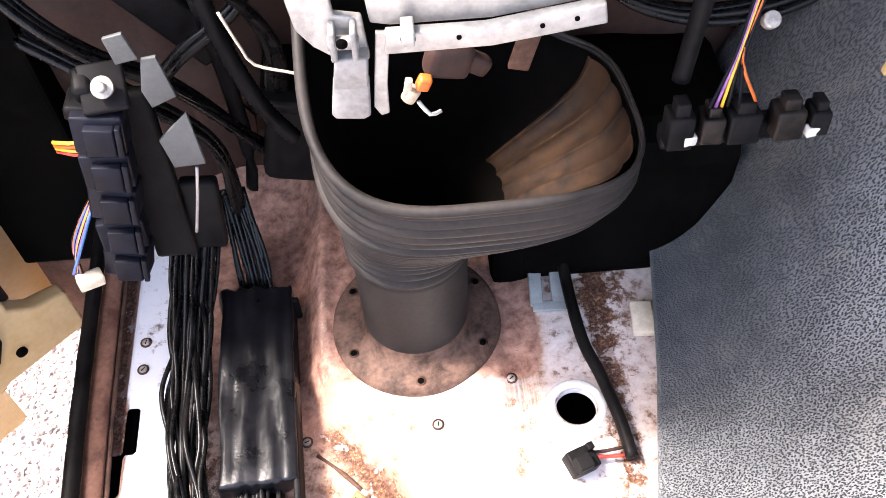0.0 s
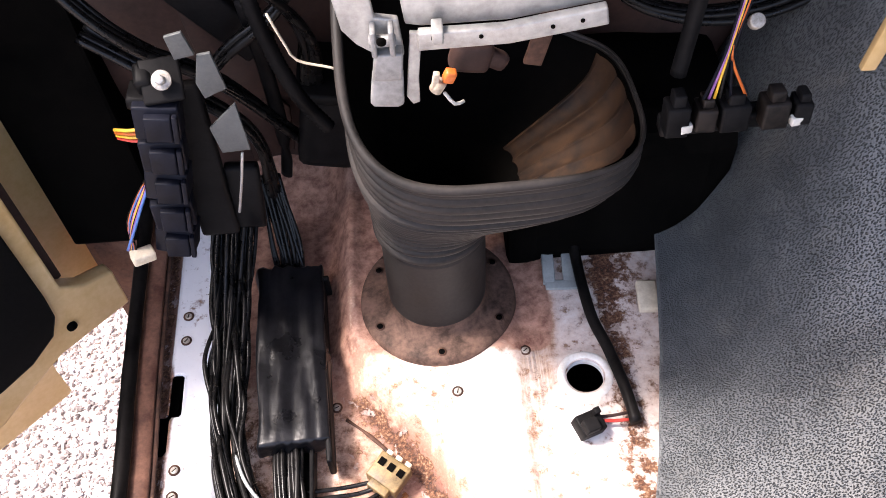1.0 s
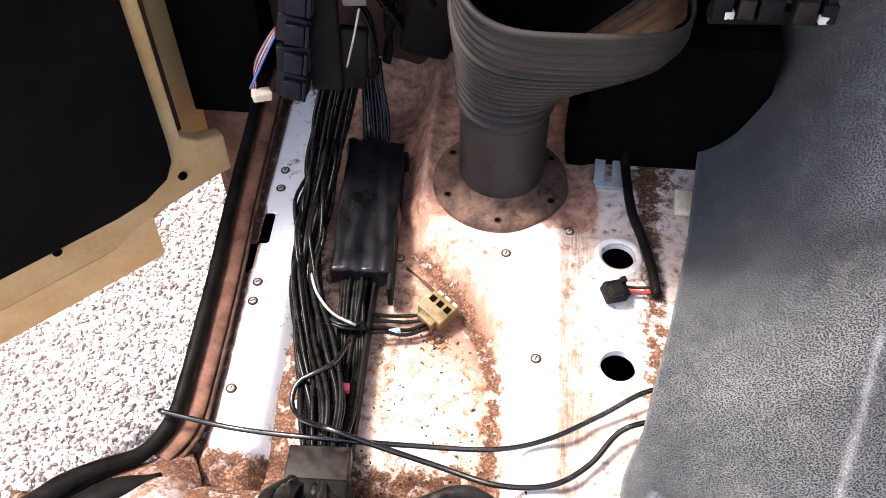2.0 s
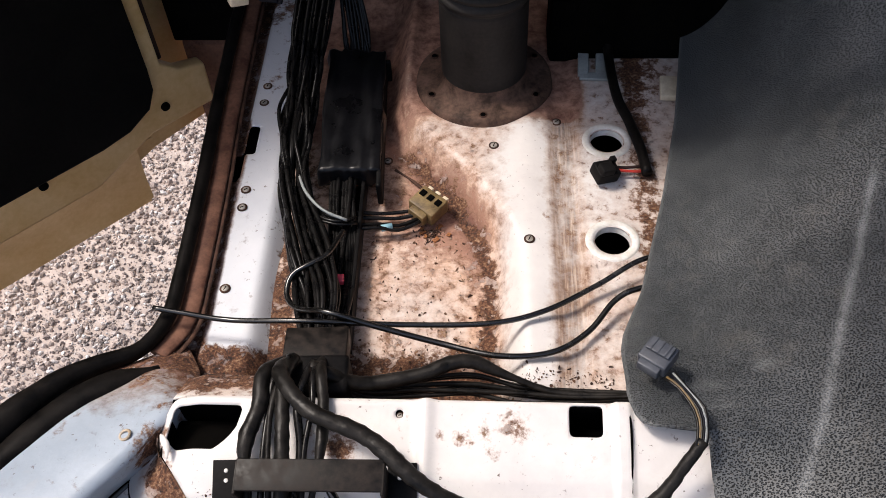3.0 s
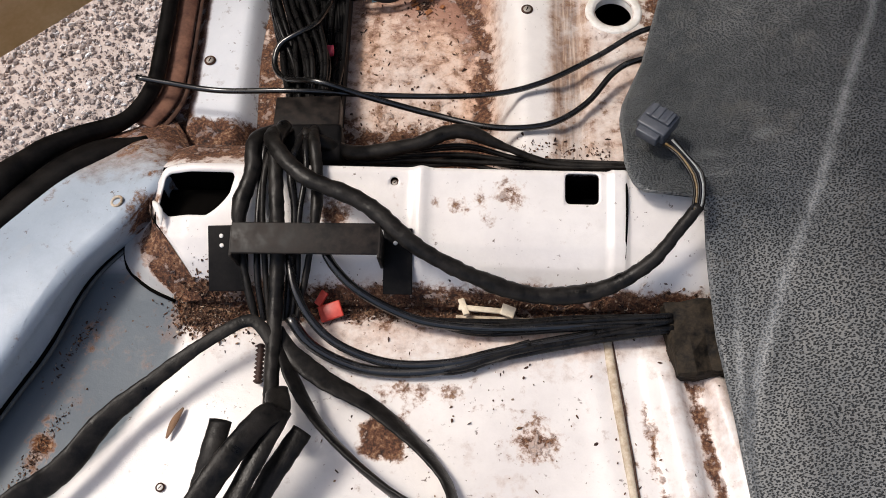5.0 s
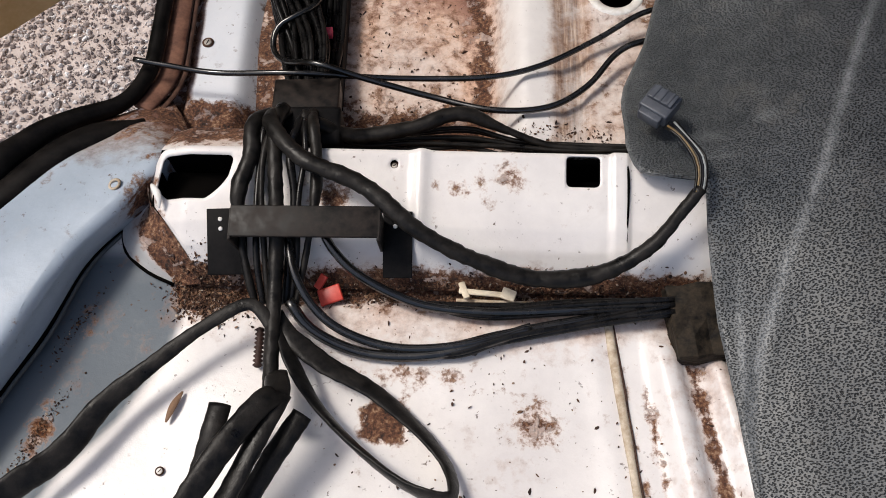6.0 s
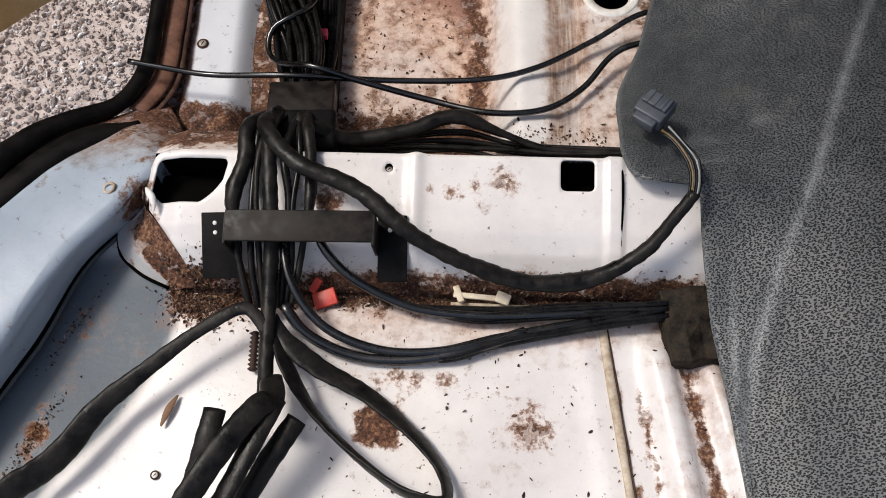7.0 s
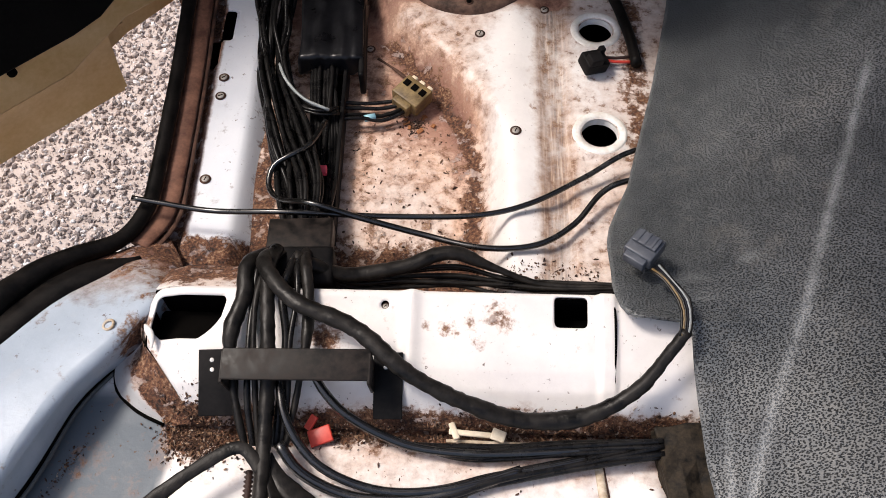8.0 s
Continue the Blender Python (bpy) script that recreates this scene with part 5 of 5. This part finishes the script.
bundle("sill_harness", "loose wires bowing out of the harness beside the sill", [(-0.19, 0.46, 0.04), (-0.186, 0.37, 0.03), (-0.165, 0.305, 0.04), (-0.14, 0.285, 0.045), (-0.12, 0.29, 0.04)], 4, 0.006, 0.0018, M_WIRE, 11)
cable("branch_wire", "white-printed grey wire bowing out of the harness", [(-0.185, 0.345, 0.05), (-0.172, 0.315, 0.056), (-0.152, 0.292, 0.056), (-0.128, 0.284, 0.05)], 0.0016, M_GREYPLATE, seg=7)

# loose ochre connector in the floor recess
och = thing("loose_connector", "ochre plastic connector block lying on the rusty floor", "connector")
OC = pose(-0.051, 0.326, 0.026, 4, 6, -38)
blk = part("housing", merge(block((0.032, 0.026, 0.018), OC, 0.0015), block((0.02, 0.008, 0.014), OC @ pose(0, -0.016, 0), 0.001)), M_OCHRE, och)
for k in range(3):
    part("slot", block((0.006, 0.007, 0.002), OC @ pose(-0.01 + k * 0.01, 0.004, 0.0095), 0.0004), M_DARK, blk)
for k in range(3):
    part("latch", block((0.006, 0.004, 0.006), OC @ pose(-0.01 + k * 0.01, 0.0155, 0.003), 0.0008), M_CREAM, blk)
for k, (mat, ya, yb) in enumerate(((M_WIRE, 0.317, 0.322), (M_WIRE, 0.309, 0.316), (M_RUBBER, 0.299, 0.31), (M_WIRE, 0.293, 0.305))):
    part("wire", sweep([(-0.127, ya - 0.004, 0.03), (-0.1, ya, 0.023 + 0.002 * k), (-0.08, ya + 0.002, 0.023), (-0.058, yb, 0.025)], 0.0021, 7), mat, och)
part("splice", sweep([(-0.097, 0.2945, 0.026), (-0.086, 0.2975, 0.026)], 0.0036, 10), M_TEAL, och, "light blue crimp splice")

rng_flake = random.Random(12)
for k in range(7):
    fx, fy = rng_flake.gauss(-0.046, 0.007), rng_flake.gauss(0.3, 0.006)
    flake = block((rng_flake.uniform(0.004, 0.009), rng_flake.uniform(0.003, 0.006), 0.0012), pose(fx, fy, floor_height(fx, fy) + 0.0015, rng_flake.uniform(-14, 14), rng_flake.uniform(-14, 14), rng_flake.uniform(0, 90)), 0.0004, 1)
    tagged(finish("rust_flake", flake, M_FLAKE), "orange-brown rust flake lying on the floor", "rust flake", "rust flakes by the connector")

# black plug beside the drain hole, with its lead
bp = thing("loose_connector", "dark plug on a thin lead beside the drain hole", "connector")
BP = pose(0.128, 0.343, 0.06, 8, 10, 24)
part("housing", merge(block((0.024, 0.02, 0.014), BP, 0.002), block((0.014, 0.012, 0.008), BP @ pose(-0.004, -0.004, 0.01), 0.0012), block((0.006, 0.006, 0.008), BP @ pose(0.008, 0.006, 0.009), 0.001)), M_PLASTIC_BLACK, bp)
part("wire", sweep([(0.138, 0.346, 0.06), (0.15, 0.346, 0.058), (0.164, 0.346, 0.058)], 0.0016, 6), M_RED, bp)
part("wire", sweep([(0.138, 0.35, 0.06), (0.15, 0.351, 0.058), (0.165, 0.353, 0.058)], 0.0016, 6), M_PRIMER, bp)
cable("drain_tube", "black rubber tube lying beside the mat edge", [(0.145, 0.58, 0.09), (0.143, 0.53, 0.068), (0.148, 0.46, 0.06), (0.158, 0.42, 0.059), (0.166, 0.38, 0.059), (0.17, 0.343, 0.058)], 0.0055, M_RUBBER, seg=12)
pad = tagged(finish("foam_pad", block((0.02, 0.034, 0.008), pose(0.207, 0.475, 0.056, 0, 0, -4), 0.002), M_CREAM), "off-white foam pad stuck beside the mat", "pad")
slot = thing("floor_bracket", "grey slotted bracket at the foot of the toe board", "bracket")
for x in (0.117, 0.137):
    part("flange", block((0.012, 0.07, 0.006), pose(x, 0.535, 0.056, 6, 0, -3), 0.0015), M_GREYPLATE, slot)
part("web", block((0.034, 0.01, 0.004), pose(0.128, 0.498, 0.053, 6, 0, -3), 0.001), M_GREYPLATE, slot)

# small litter on the rear floor
tag = tagged(finish("red_tab", merge(block((0.018, 0.013, 0.004), pose(-0.1005, -0.045, 0.053, 12, -10, 18), 0.001), block((0.006, 0.012, 0.003), pose(-0.108, -0.036, 0.057, 30, 0, -35), 0.0006)), M_RED), "bright red plastic tab in the rust dirt", "tab")
clip = thing("cream_clip", "broken cream plastic clip lying on the floor", "clip")
part("stem", block((0.034, 0.0045, 0.0022), pose(0.014, -0.0405, 0.0545, 0, 3, -3), 0.0008), M_CREAM, clip)
part("head", block((0.011, 0.009, 0.003), pose(0.0345, -0.042, 0.056, 4, 8, -18), 0.001), M_CREAM, clip)
part("hook", block((0.005, 0.014, 0.003), pose(0.001, -0.039, 0.055, 0, 0, 20), 0.001), M_CREAM, clip)
tagged(finish("paint_strip", block((0.13, 0.0026, 0.0014), pose(0.06, -0.0455, 0.0485, 0, 0, -1), 0.0005), M_BEAD), "strip of pale sealant along the cross member's foot", "sealant")


sliver = bmesh.new()
line = curve_points([(-0.2005, -0.124, 0.0525), (-0.205, -0.134, 0.0535), (-0.209, -0.147, 0.0525)], 0.002)
for k, c in enumerate(line):
    w = 0.0026 * math.sin(math.pi * (0.08 + 0.84 * k / (len(line) - 1)))
    sliver.verts.new(c + Vector((-w, 0.3 * w, 0)))
    sliver.verts.new(c + Vector((w, -0.3 * w, 0.0006)))
sliver.verts.ensure_lookup_table()
for k in range(len(line) - 1):
    sliver.faces.new([sliver.verts[i] for i in (2 * k, 2 * k + 1, 2 * k + 3, 2 * k + 2)])
leaf = tagged(finish("dry_leaf", sliver, M_DIRT), "small dry brown leaf sliver on the floor", "leaf")
leaf_thick = leaf.modifiers.new("thickness", 'SOLIDIFY')
leaf_thick.thickness = 0.0005


def crumbs():
    """Rust flakes and soil that gather at the foot of the cross member and in the recess."""
    rng = random.Random(8)
    base = bmesh.new()
    bmesh.ops.create_icosphere(base, subdivisions=1, radius=1.0)
    shape = [v.co.copy() for v in base.verts]
    tris = [[v.index for v in f.verts] for f in base.faces]
    base.free()
    verts, faces = [], []
    for k in range(9000):
        r = 0.0004 + 0.0013 * rng.random() ** 2.2
        if k < 4600:
            x, y = rng.uniform(-0.215, 0.2), rng.gauss(-0.0375, 0.006)
            if x < -0.15:
                y -= abs(rng.gauss(0, 0.012))
        elif k < 5000:
            x, y = rng.uniform(-0.11, 0.02), rng.uniform(0.12, 0.3)
        elif k < 6200:
            x, y = rng.uniform(-0.2, 0.12), rng.gauss(0.1, 0.011)
        elif k < 6400:
            x, y = rng.uniform(-0.1, 0.19), rng.uniform(-0.2, -0.06)
        elif k < 6900:
            y = rng.gauss(-0.16, 0.018) if k % 3 else rng.gauss(-0.07, 0.016)
            x = (-0.303 if k % 3 else -0.291) + 0.45 * (y + (0.16 if k % 3 else 0.07)) + rng.gauss(0, 0.003)
            r *= 0.7
        elif k < 8800:
            x, y = rng.gauss(-0.197, 0.013), rng.gauss(-0.044, 0.011)
        else:
            x, y = rng.gauss(-0.048, 0.006), rng.gauss(0.302, 0.006)
        z = max(floor_height(x, y), cross_height(x, y) if -0.036 < y < 0.07 else 0)
        turn = Euler((rng.uniform(0, 6), rng.uniform(0, 6), rng.uniform(0, 6))).to_matrix()
        s = Vector((rng.uniform(0.7, 2.2), rng.uniform(0.5, 1.1), rng.uniform(0.2, 0.6))) * r
        o = len(verts)
        for q in shape:
            w = q * (1 + 0.8 * noise.noise(q * 2 + Vector((k * 1.7, 0, 0))))
            verts.append(Vector((x, y, z + 0.3 * r)) + turn @ Vector((w.x * s.x, w.y * s.y, w.z * s.z)))
        faces += [[o + i for i in f] for f in tris]
    me = bpy.data.meshes.new("dirt_crumbs")
    me.from_pydata(verts, [], faces)
    me.materials.append(M_DIRT)
    return tagged(new("dirt_crumbs", me), "brown rust flakes and soil crumbs on the floor", "dirt", kind="stuff")


crumbs()

# ---- under the dash ----
fuse = thing("fuse_box", "dark blue connector stack on a black bracket under the dash", "fuse box")
part("bracket", merge(block((0.034, 0.012, 0.16), pose(-0.186, 0.525, 0.235, -8, 0, 0), 0.004), block((0.03, 0.012, 0.07), pose(-0.158, 0.525, 0.19, -8, 4, 0), 0.004), block((0.04, 0.024, 0.012), pose(-0.196, 0.51, 0.325, 0, 12, 0), 0.004)), M_PLASTIC_BLACK, fuse)
for k in range(5):
    jit = 4 * math.sin(k * 2.7)
    con = part("connector", merge(block((0.034, 0.022, 0.03), pose(-0.195 - 0.006 * k, 0.5, 0.315 - 0.035 * k, -6 + jit, 8 - jit, 2 * jit), 0.002), block((0.02, 0.01, 0.022), pose(-0.193 - 0.006 * k, 0.487, 0.315 - 0.035 * k, -6, 8, 0), 0.0015)), M_NAVY, fuse)
    part("pin_cover", block((0.004, 0.006, 0.024), pose(-0.18 - 0.006 * k, 0.484, 0.315 - 0.035 * k, -6, 8, 0), 0.001), M_NAVY, con)
bolt = part("bolt", disc(0.0038, 0.006, pose(-0.183, 0.498, 0.351, 40), 6, 0.001), M_ALU, fuse)
part("washer", disc(0.0075, 0.0016, pose(-0.183, 0.5, 0.349, 40), 24, 0.0004), M_ZINC, bolt)
part("bolt_arm", merge(block((0.03, 0.034, 0.006), pose(-0.186, 0.508, 0.342, 35, 0, 8), 0.002), block((0.014, 0.02, 0.03), pose(-0.2, 0.515, 0.335, 20, 0, 8), 0.004)), M_PLASTIC_BLACK, fuse)
part("rod", sweep([(-0.142, 0.5, 0.269), (-0.15, 0.5, 0.235), (-0.16, 0.5, 0.197)], 0.0012, 8), M_ALU, fuse)
loom = thing("dash_wires", "coloured wires hanging from the connector stack", "wires")
for k, mat in enumerate((M_BLUE, M_VIOLET, M_WIRE, M_YELLOW, M_VIOLET, M_WIRE, M_BLUE, M_ORANGE, M_WIRE)):
    o = 0.003 * k
    part("wire", sweep([(-0.205 - 0.004 * (k % 3), 0.505, 0.27 - 0.5 * o), (-0.228 - 0.2 * o, 0.497 + 0.2 * o, 0.235), (-0.247 - 0.3 * o, 0.49 + 0.2 * o, 0.2), (-0.262 + 0.3 * o, 0.487, 0.172)], 0.0013, 6), mat, loom)
for k, mat in enumerate((M_YELLOW, M_ORANGE, M_YELLOW, M_RED)):
    part("wire", sweep([(-0.2, 0.51, 0.3 - 0.004 * k), (-0.22, 0.506, 0.296 - 0.004 * k), (-0.238, 0.512, 0.292 - 0.003 * k)], 0.0015, 6), mat, loom)
part("plug", block((0.02, 0.013, 0.01), pose(-0.25, 0.484, 0.167, 0, 10, 30), 0.002), M_CREAM, loom, "off-white plug")

tagged(finish("steel_plate", merge(plate([(-0.1699, 0.3888), (-0.157, 0.3919), (-0.1528, 0.3717), (-0.1678, 0.3686)], 0.003, pose(0, 0.5, 0), 0.0006), plate([(-0.1524, 0.3694), (-0.1426, 0.3708), (-0.1385, 0.3371), (-0.1564, 0.3289), (-0.1593, 0.3441)], 0.003, pose(0, 0.502, 0), 0.0006)), M_DULL), "grey painted steel plate under the dash", "plate")
tagged(finish("steel_plate", plate([(-0.16, 0.3001), (-0.1353, 0.3241), (-0.134, 0.2745), (-0.1565, 0.2729)], 0.003, pose(0, 0.5, 0), 0.0006), M_DULL), "grey painted steel plate beside the pedals", "plate")
tagged(finish("pedal_arm", sweep([(-0.135, 0.6, 0.34), (-0.133, 0.615, 0.24), (-0.135, 0.625, 0.15), (-0.14, 0.62, 0.11)], 0.007, 8, 0.6), M_PLASTIC_BLACK), "black steel pedal arm under the dash", "pedal arm")
tagged(finish("dash_brace", block((0.035, 0.012, 0.22), pose(-0.2, 0.62, 0.36, 0, -38, 0), 0.003), M_PLASTIC_BLACK), "black steel brace under the dash", "brace")
tagged(finish("pink_panel", plate([(-0.18, 0.09), (-0.135, 0.1), (-0.13, 0.16), (-0.172, 0.225), (-0.185, 0.2)], 0.004, pose(0, 0.668, 0), 0.001), M_PRIMER), "primer-coloured reinforcing panel on the firewall", "panel")
tagged(finish("pink_panel", plate([(-0.205, 0.3), (-0.2, 0.245), (-0.172, 0.24), (-0.155, 0.3)], 0.004, pose(0, 0.655, 0), 0.001), M_PRIMER), "primer-coloured reinforcing panel high on the firewall", "panel")
cable("corrugated_loom", "black corrugated wiring conduit hanging under the dash", [(-0.12, 0.55, 0.40), (-0.117, 0.55, 0.365), (-0.111, 0.55, 0.33), (-0.105, 0.55, 0.304), (-0.095, 0.552, 0.27), (-0.079, 0.555, 0.237)], 0.0062, M_PLASTIC_BLACK, seg=10, ribs=0.12, step=0.0022)
cable("white_wire", "thin white wire hanging beside the boot", [(-0.097, 0.5, 0.4), (-0.089, 0.5, 0.372), (-0.083, 0.5, 0.358), (-0.06, 0.5, 0.349), (-0.045, 0.5, 0.341)], 0.001, M_CREAM, seg=6)
hd = thing("heater_duct", "black plastic heater duct beside the boot", "heater duct")
part("elbow", block((0.06, 0.08, 0.1), pose(-0.085, 0.64, 0.18, 0, 12, 0), 0.014, 3), M_PLASTIC_BLACK, hd)
part("collar", block((0.066, 0.086, 0.012), pose(-0.078, 0.64, 0.225, 0, 12, 0), 0.004, 2), M_PLASTIC_BLACK, hd)

# the bare metal linkage above the boot
link = thing("shift_bracket", "bare metal linkage bracket mounted above the boot", "bracket")
part("beam", merge(plate([(0.0042, 0.4692), (0.0526, 0.4698), (0.1044, 0.4778), (0.1025, 0.489), (0.05, 0.4805), (0.0047, 0.4806)], 0.006, pose(0, 0.374, 0), 0.0012),
                   block((0.006, 0.012, 0.008), pose(0.0148, 0.368, 0.4815), 0.001)), M_ALU, link)
part("beam_flange", plate([(-0.0035, 0.4985), (0.1048, 0.5085), (0.1062, 0.4868), (0.0534, 0.4785), (0.007, 0.4785), (-0.0017, 0.4805)], 0.004, pose(0, 0.381, 0), 0.0012), M_ALU, link)
part("ear", plate([(-0.039, 0.512), (-0.0189, 0.5082), (-0.0171, 0.4882), (-0.005, 0.4856), (-0.0032, 0.4625), (-0.0074, 0.4596), (-0.021, 0.4659), (-0.028, 0.4715), (-0.035, 0.4816)], 0.005, pose(0, 0.379, 0), 0.0012), M_ALU, link)
part("lever", merge(plate([(-0.0187, 0.4699), (-0.0036, 0.4697), (-0.0052, 0.4517), (-0.0214, 0.4523)], 0.01, pose(0, 0.376, 0), 0.0014), plate([(-0.0217, 0.4516), (-0.0046, 0.4506), (-0.0058, 0.4305), (-0.0093, 0.4286), (-0.0229, 0.43), (-0.0245, 0.4328)], 0.008, pose(0, 0.378, 0), 0.0012)), M_CAST, link, "grey cast lever")
part("strip", plate([(0.0004, 0.4769), (0.0069, 0.4763), (0.0036, 0.4464), (0.0032, 0.428), (-0.0008, 0.4265), (-0.0041, 0.4325)], 0.003, pose(0, 0.377, 0), 0.0006), M_ALU, link)
clevis = part("clevis", merge(block((0.003, 0.012, 0.016), pose(-0.0185, 0.37, 0.478), 0.001), block((0.003, 0.012, 0.016), pose(-0.009, 0.37, 0.478), 0.001), disc(0.0032, 0.014, pose(-0.0138, 0.368, 0.478, 0, 90), 14, 0.0006)), M_CAST, link)
part("pin_hole", disc(0.0026, 0.001, pose(-0.0142, 0.3635, 0.481, 90), 16), M_DARK, clevis)
for hx, hz, hr in ((0.0148, 0.4775, 0.0034), (0.0375, 0.4765, 0.0012), (0.0747, 0.4795, 0.0012), (0.09, 0.482, 0.0012)):
    part("bolt_hole", disc(hr, 0.0008, pose(hx, 0.3678, hz, 90), 18), M_DARK, link)
part("side_strip", block((0.012, 0.004, 0.06), pose(0.082, 0.43, 0.43, 0, 14, 0), 0.001), M_SEALBROWN, link)
sw = thing("micro_switch", "orange and cream switch inside the boot", "switch")
part("body", block((0.007, 0.006, 0.009), pose(0.0215, 0.405, 0.418, 10, 20, 8), 0.0015), M_ORANGE, sw)
part("base", merge(disc(0.0042, 0.008, pose(0.0145, 0.405, 0.411, 0, 30, 0), 16, 0.001), block((0.004, 0.004, 0.012), pose(0.013, 0.404, 0.416, 0, 10, 0), 0.001)), M_BEAD, sw)
part("carrier", merge(block((0.026, 0.014, 0.022), pose(0.036, 0.425, 0.416, 0, 16, 8), 0.006, 3), block((0.02, 0.01, 0.012), pose(0.05, 0.43, 0.408, 0, 35, 8), 0.004)), M_PRIMER, sw)
part("lead", sweep([(0.018, 0.405, 0.405), (0.024, 0.405, 0.395), (0.03, 0.41, 0.392)], 0.0012, 6), M_WHITEWIRE, sw)

# connector row over the mat
row = thing("connector_row", "black connector rail with coloured wires above the mat", "connector rail")
part("rail", block((0.1, 0.014, 0.014), pose(0.218, 0.44, 0.33, 0, -3, 0), 0.003), M_PLASTIC_BLACK, row)
for x, w, h, mat in ((0.176, 0.016, 0.034, M_PLASTIC_BLACK), (0.196, 0.014, 0.026, M_STEEL_BLACK), (0.215, 0.02, 0.03, M_PLASTIC_BLACK), (0.243, 0.018, 0.03, M_STEEL_BLACK), (0.262, 0.012, 0.024, M_PLASTIC_BLACK)):
    part("connector", merge(block((w, 0.018, h * 0.7), pose(x, 0.432, 0.342, -8, 0, 4 * math.sin(x * 90)), 0.002), block((w * 0.55, 0.012, h * 0.3), pose(x, 0.434, 0.342 + h * 0.45, -8, 0, 0), 0.0015)), mat, row)
for x in (0.182, 0.258):
    part("lug", block((0.008, 0.006, 0.007), pose(x, 0.425, 0.338, 0, 0, 10), 0.001), M_WHITEWIRE, row)
for k, mat in enumerate((M_NAVY, M_VIOLET, M_YELLOW, M_WIRE, M_ORANGE, M_NAVY)):
    o = 0.0018 * (k - 2.5)
    part("wire", sweep([(0.208 + o * 0.5, 0.44, 0.47), (0.205 + o * 0.6, 0.436, 0.432), (0.202 + o * 0.6, 0.433, 0.395), (0.201 + 2 * o + (0.014 if k == 4 else 0), 0.431, 0.358)], 0.0011, 6), mat, row)
part("bolt", disc(0.005, 0.006, pose(0.213, 0.432, 0.42, 40), 16, 0.001), M_ZINC, row)
tagged(finish("column_bar", sweep([(0.19, 0.47, 0.5), (0.186, 0.462, 0.43), (0.18, 0.455, 0.36)], 0.006, 8), M_PLASTIC_BLACK), "black support bar under the dash", "bar")
part("dash_frame_edge", plate([(0.302, 0.36), (0.312, 0.36), (0.33, 0.5), (0.315, 0.5)], 0.006, pose(0, 0.45, 0), 0.001), M_TAN, row)

# dark clutter of looms behind the dash parts
for k, pts in enumerate((
        [(-0.3, 0.6, 0.42), (-0.24, 0.58, 0.33), (-0.17, 0.6, 0.25), (-0.12, 0.62, 0.16)],
        [(-0.28, 0.62, 0.3), (-0.22, 0.6, 0.26), (-0.16, 0.61, 0.18), (-0.15, 0.6, 0.1)],
        [(-0.2, 0.58, 0.46), (-0.13, 0.58, 0.38), (-0.09, 0.6, 0.3), (-0.1, 0.62, 0.2)],
        [(-0.07, 0.62, 0.42), (-0.1, 0.6, 0.34), (-0.16, 0.59, 0.29), (-0.22, 0.6, 0.22)],
        [(0.16, 0.6, 0.45), (0.2, 0.57, 0.38), (0.27, 0.58, 0.33), (0.36, 0.6, 0.35)],
        [(0.12, 0.62, 0.36), (0.2, 0.6, 0.3), (0.3, 0.6, 0.29), (0.42, 0.62, 0.34)])):
    bundle("dash_harness", "dark bundled wires hanging under the dash", pts, 5, 0.01, 0.0036, M_WIRE, 20 + k)
duct = thing("air_duct", "black moulded air duct under the dash", "air duct")
part("body", block((0.16, 0.07, 0.08), pose(0.3, 0.6, 0.42, 10, 6, -6), 0.012, 3), M_PLASTIC_BLACK, duct)
part("collar", block((0.03, 0.08, 0.09), pose(0.22, 0.6, 0.42, 10, 6, -6), 0.008, 2), M_PLASTIC_BLACK, duct)
# Invented black housing, added to fill the dark behind the boot.
heater = thing("dark_filler_box", "added black housing that fills the dark behind the boot", "heater")
part("housing", block((0.26, 0.1, 0.17), pose(0.29, 0.665, 0.43, 4, 0, -4), 0.018, 3), M_PLASTIC_BLACK, heater)
part("seam_flange", block((0.27, 0.006, 0.18), pose(0.29, 0.65, 0.43, 4, 0, -4), 0.002), M_PLASTIC_BLACK, heater)
part("outlet", block((0.06, 0.06, 0.05), pose(0.2, 0.62, 0.36, 10, 0, -10), 0.01, 2), M_PLASTIC_BLACK, heater)
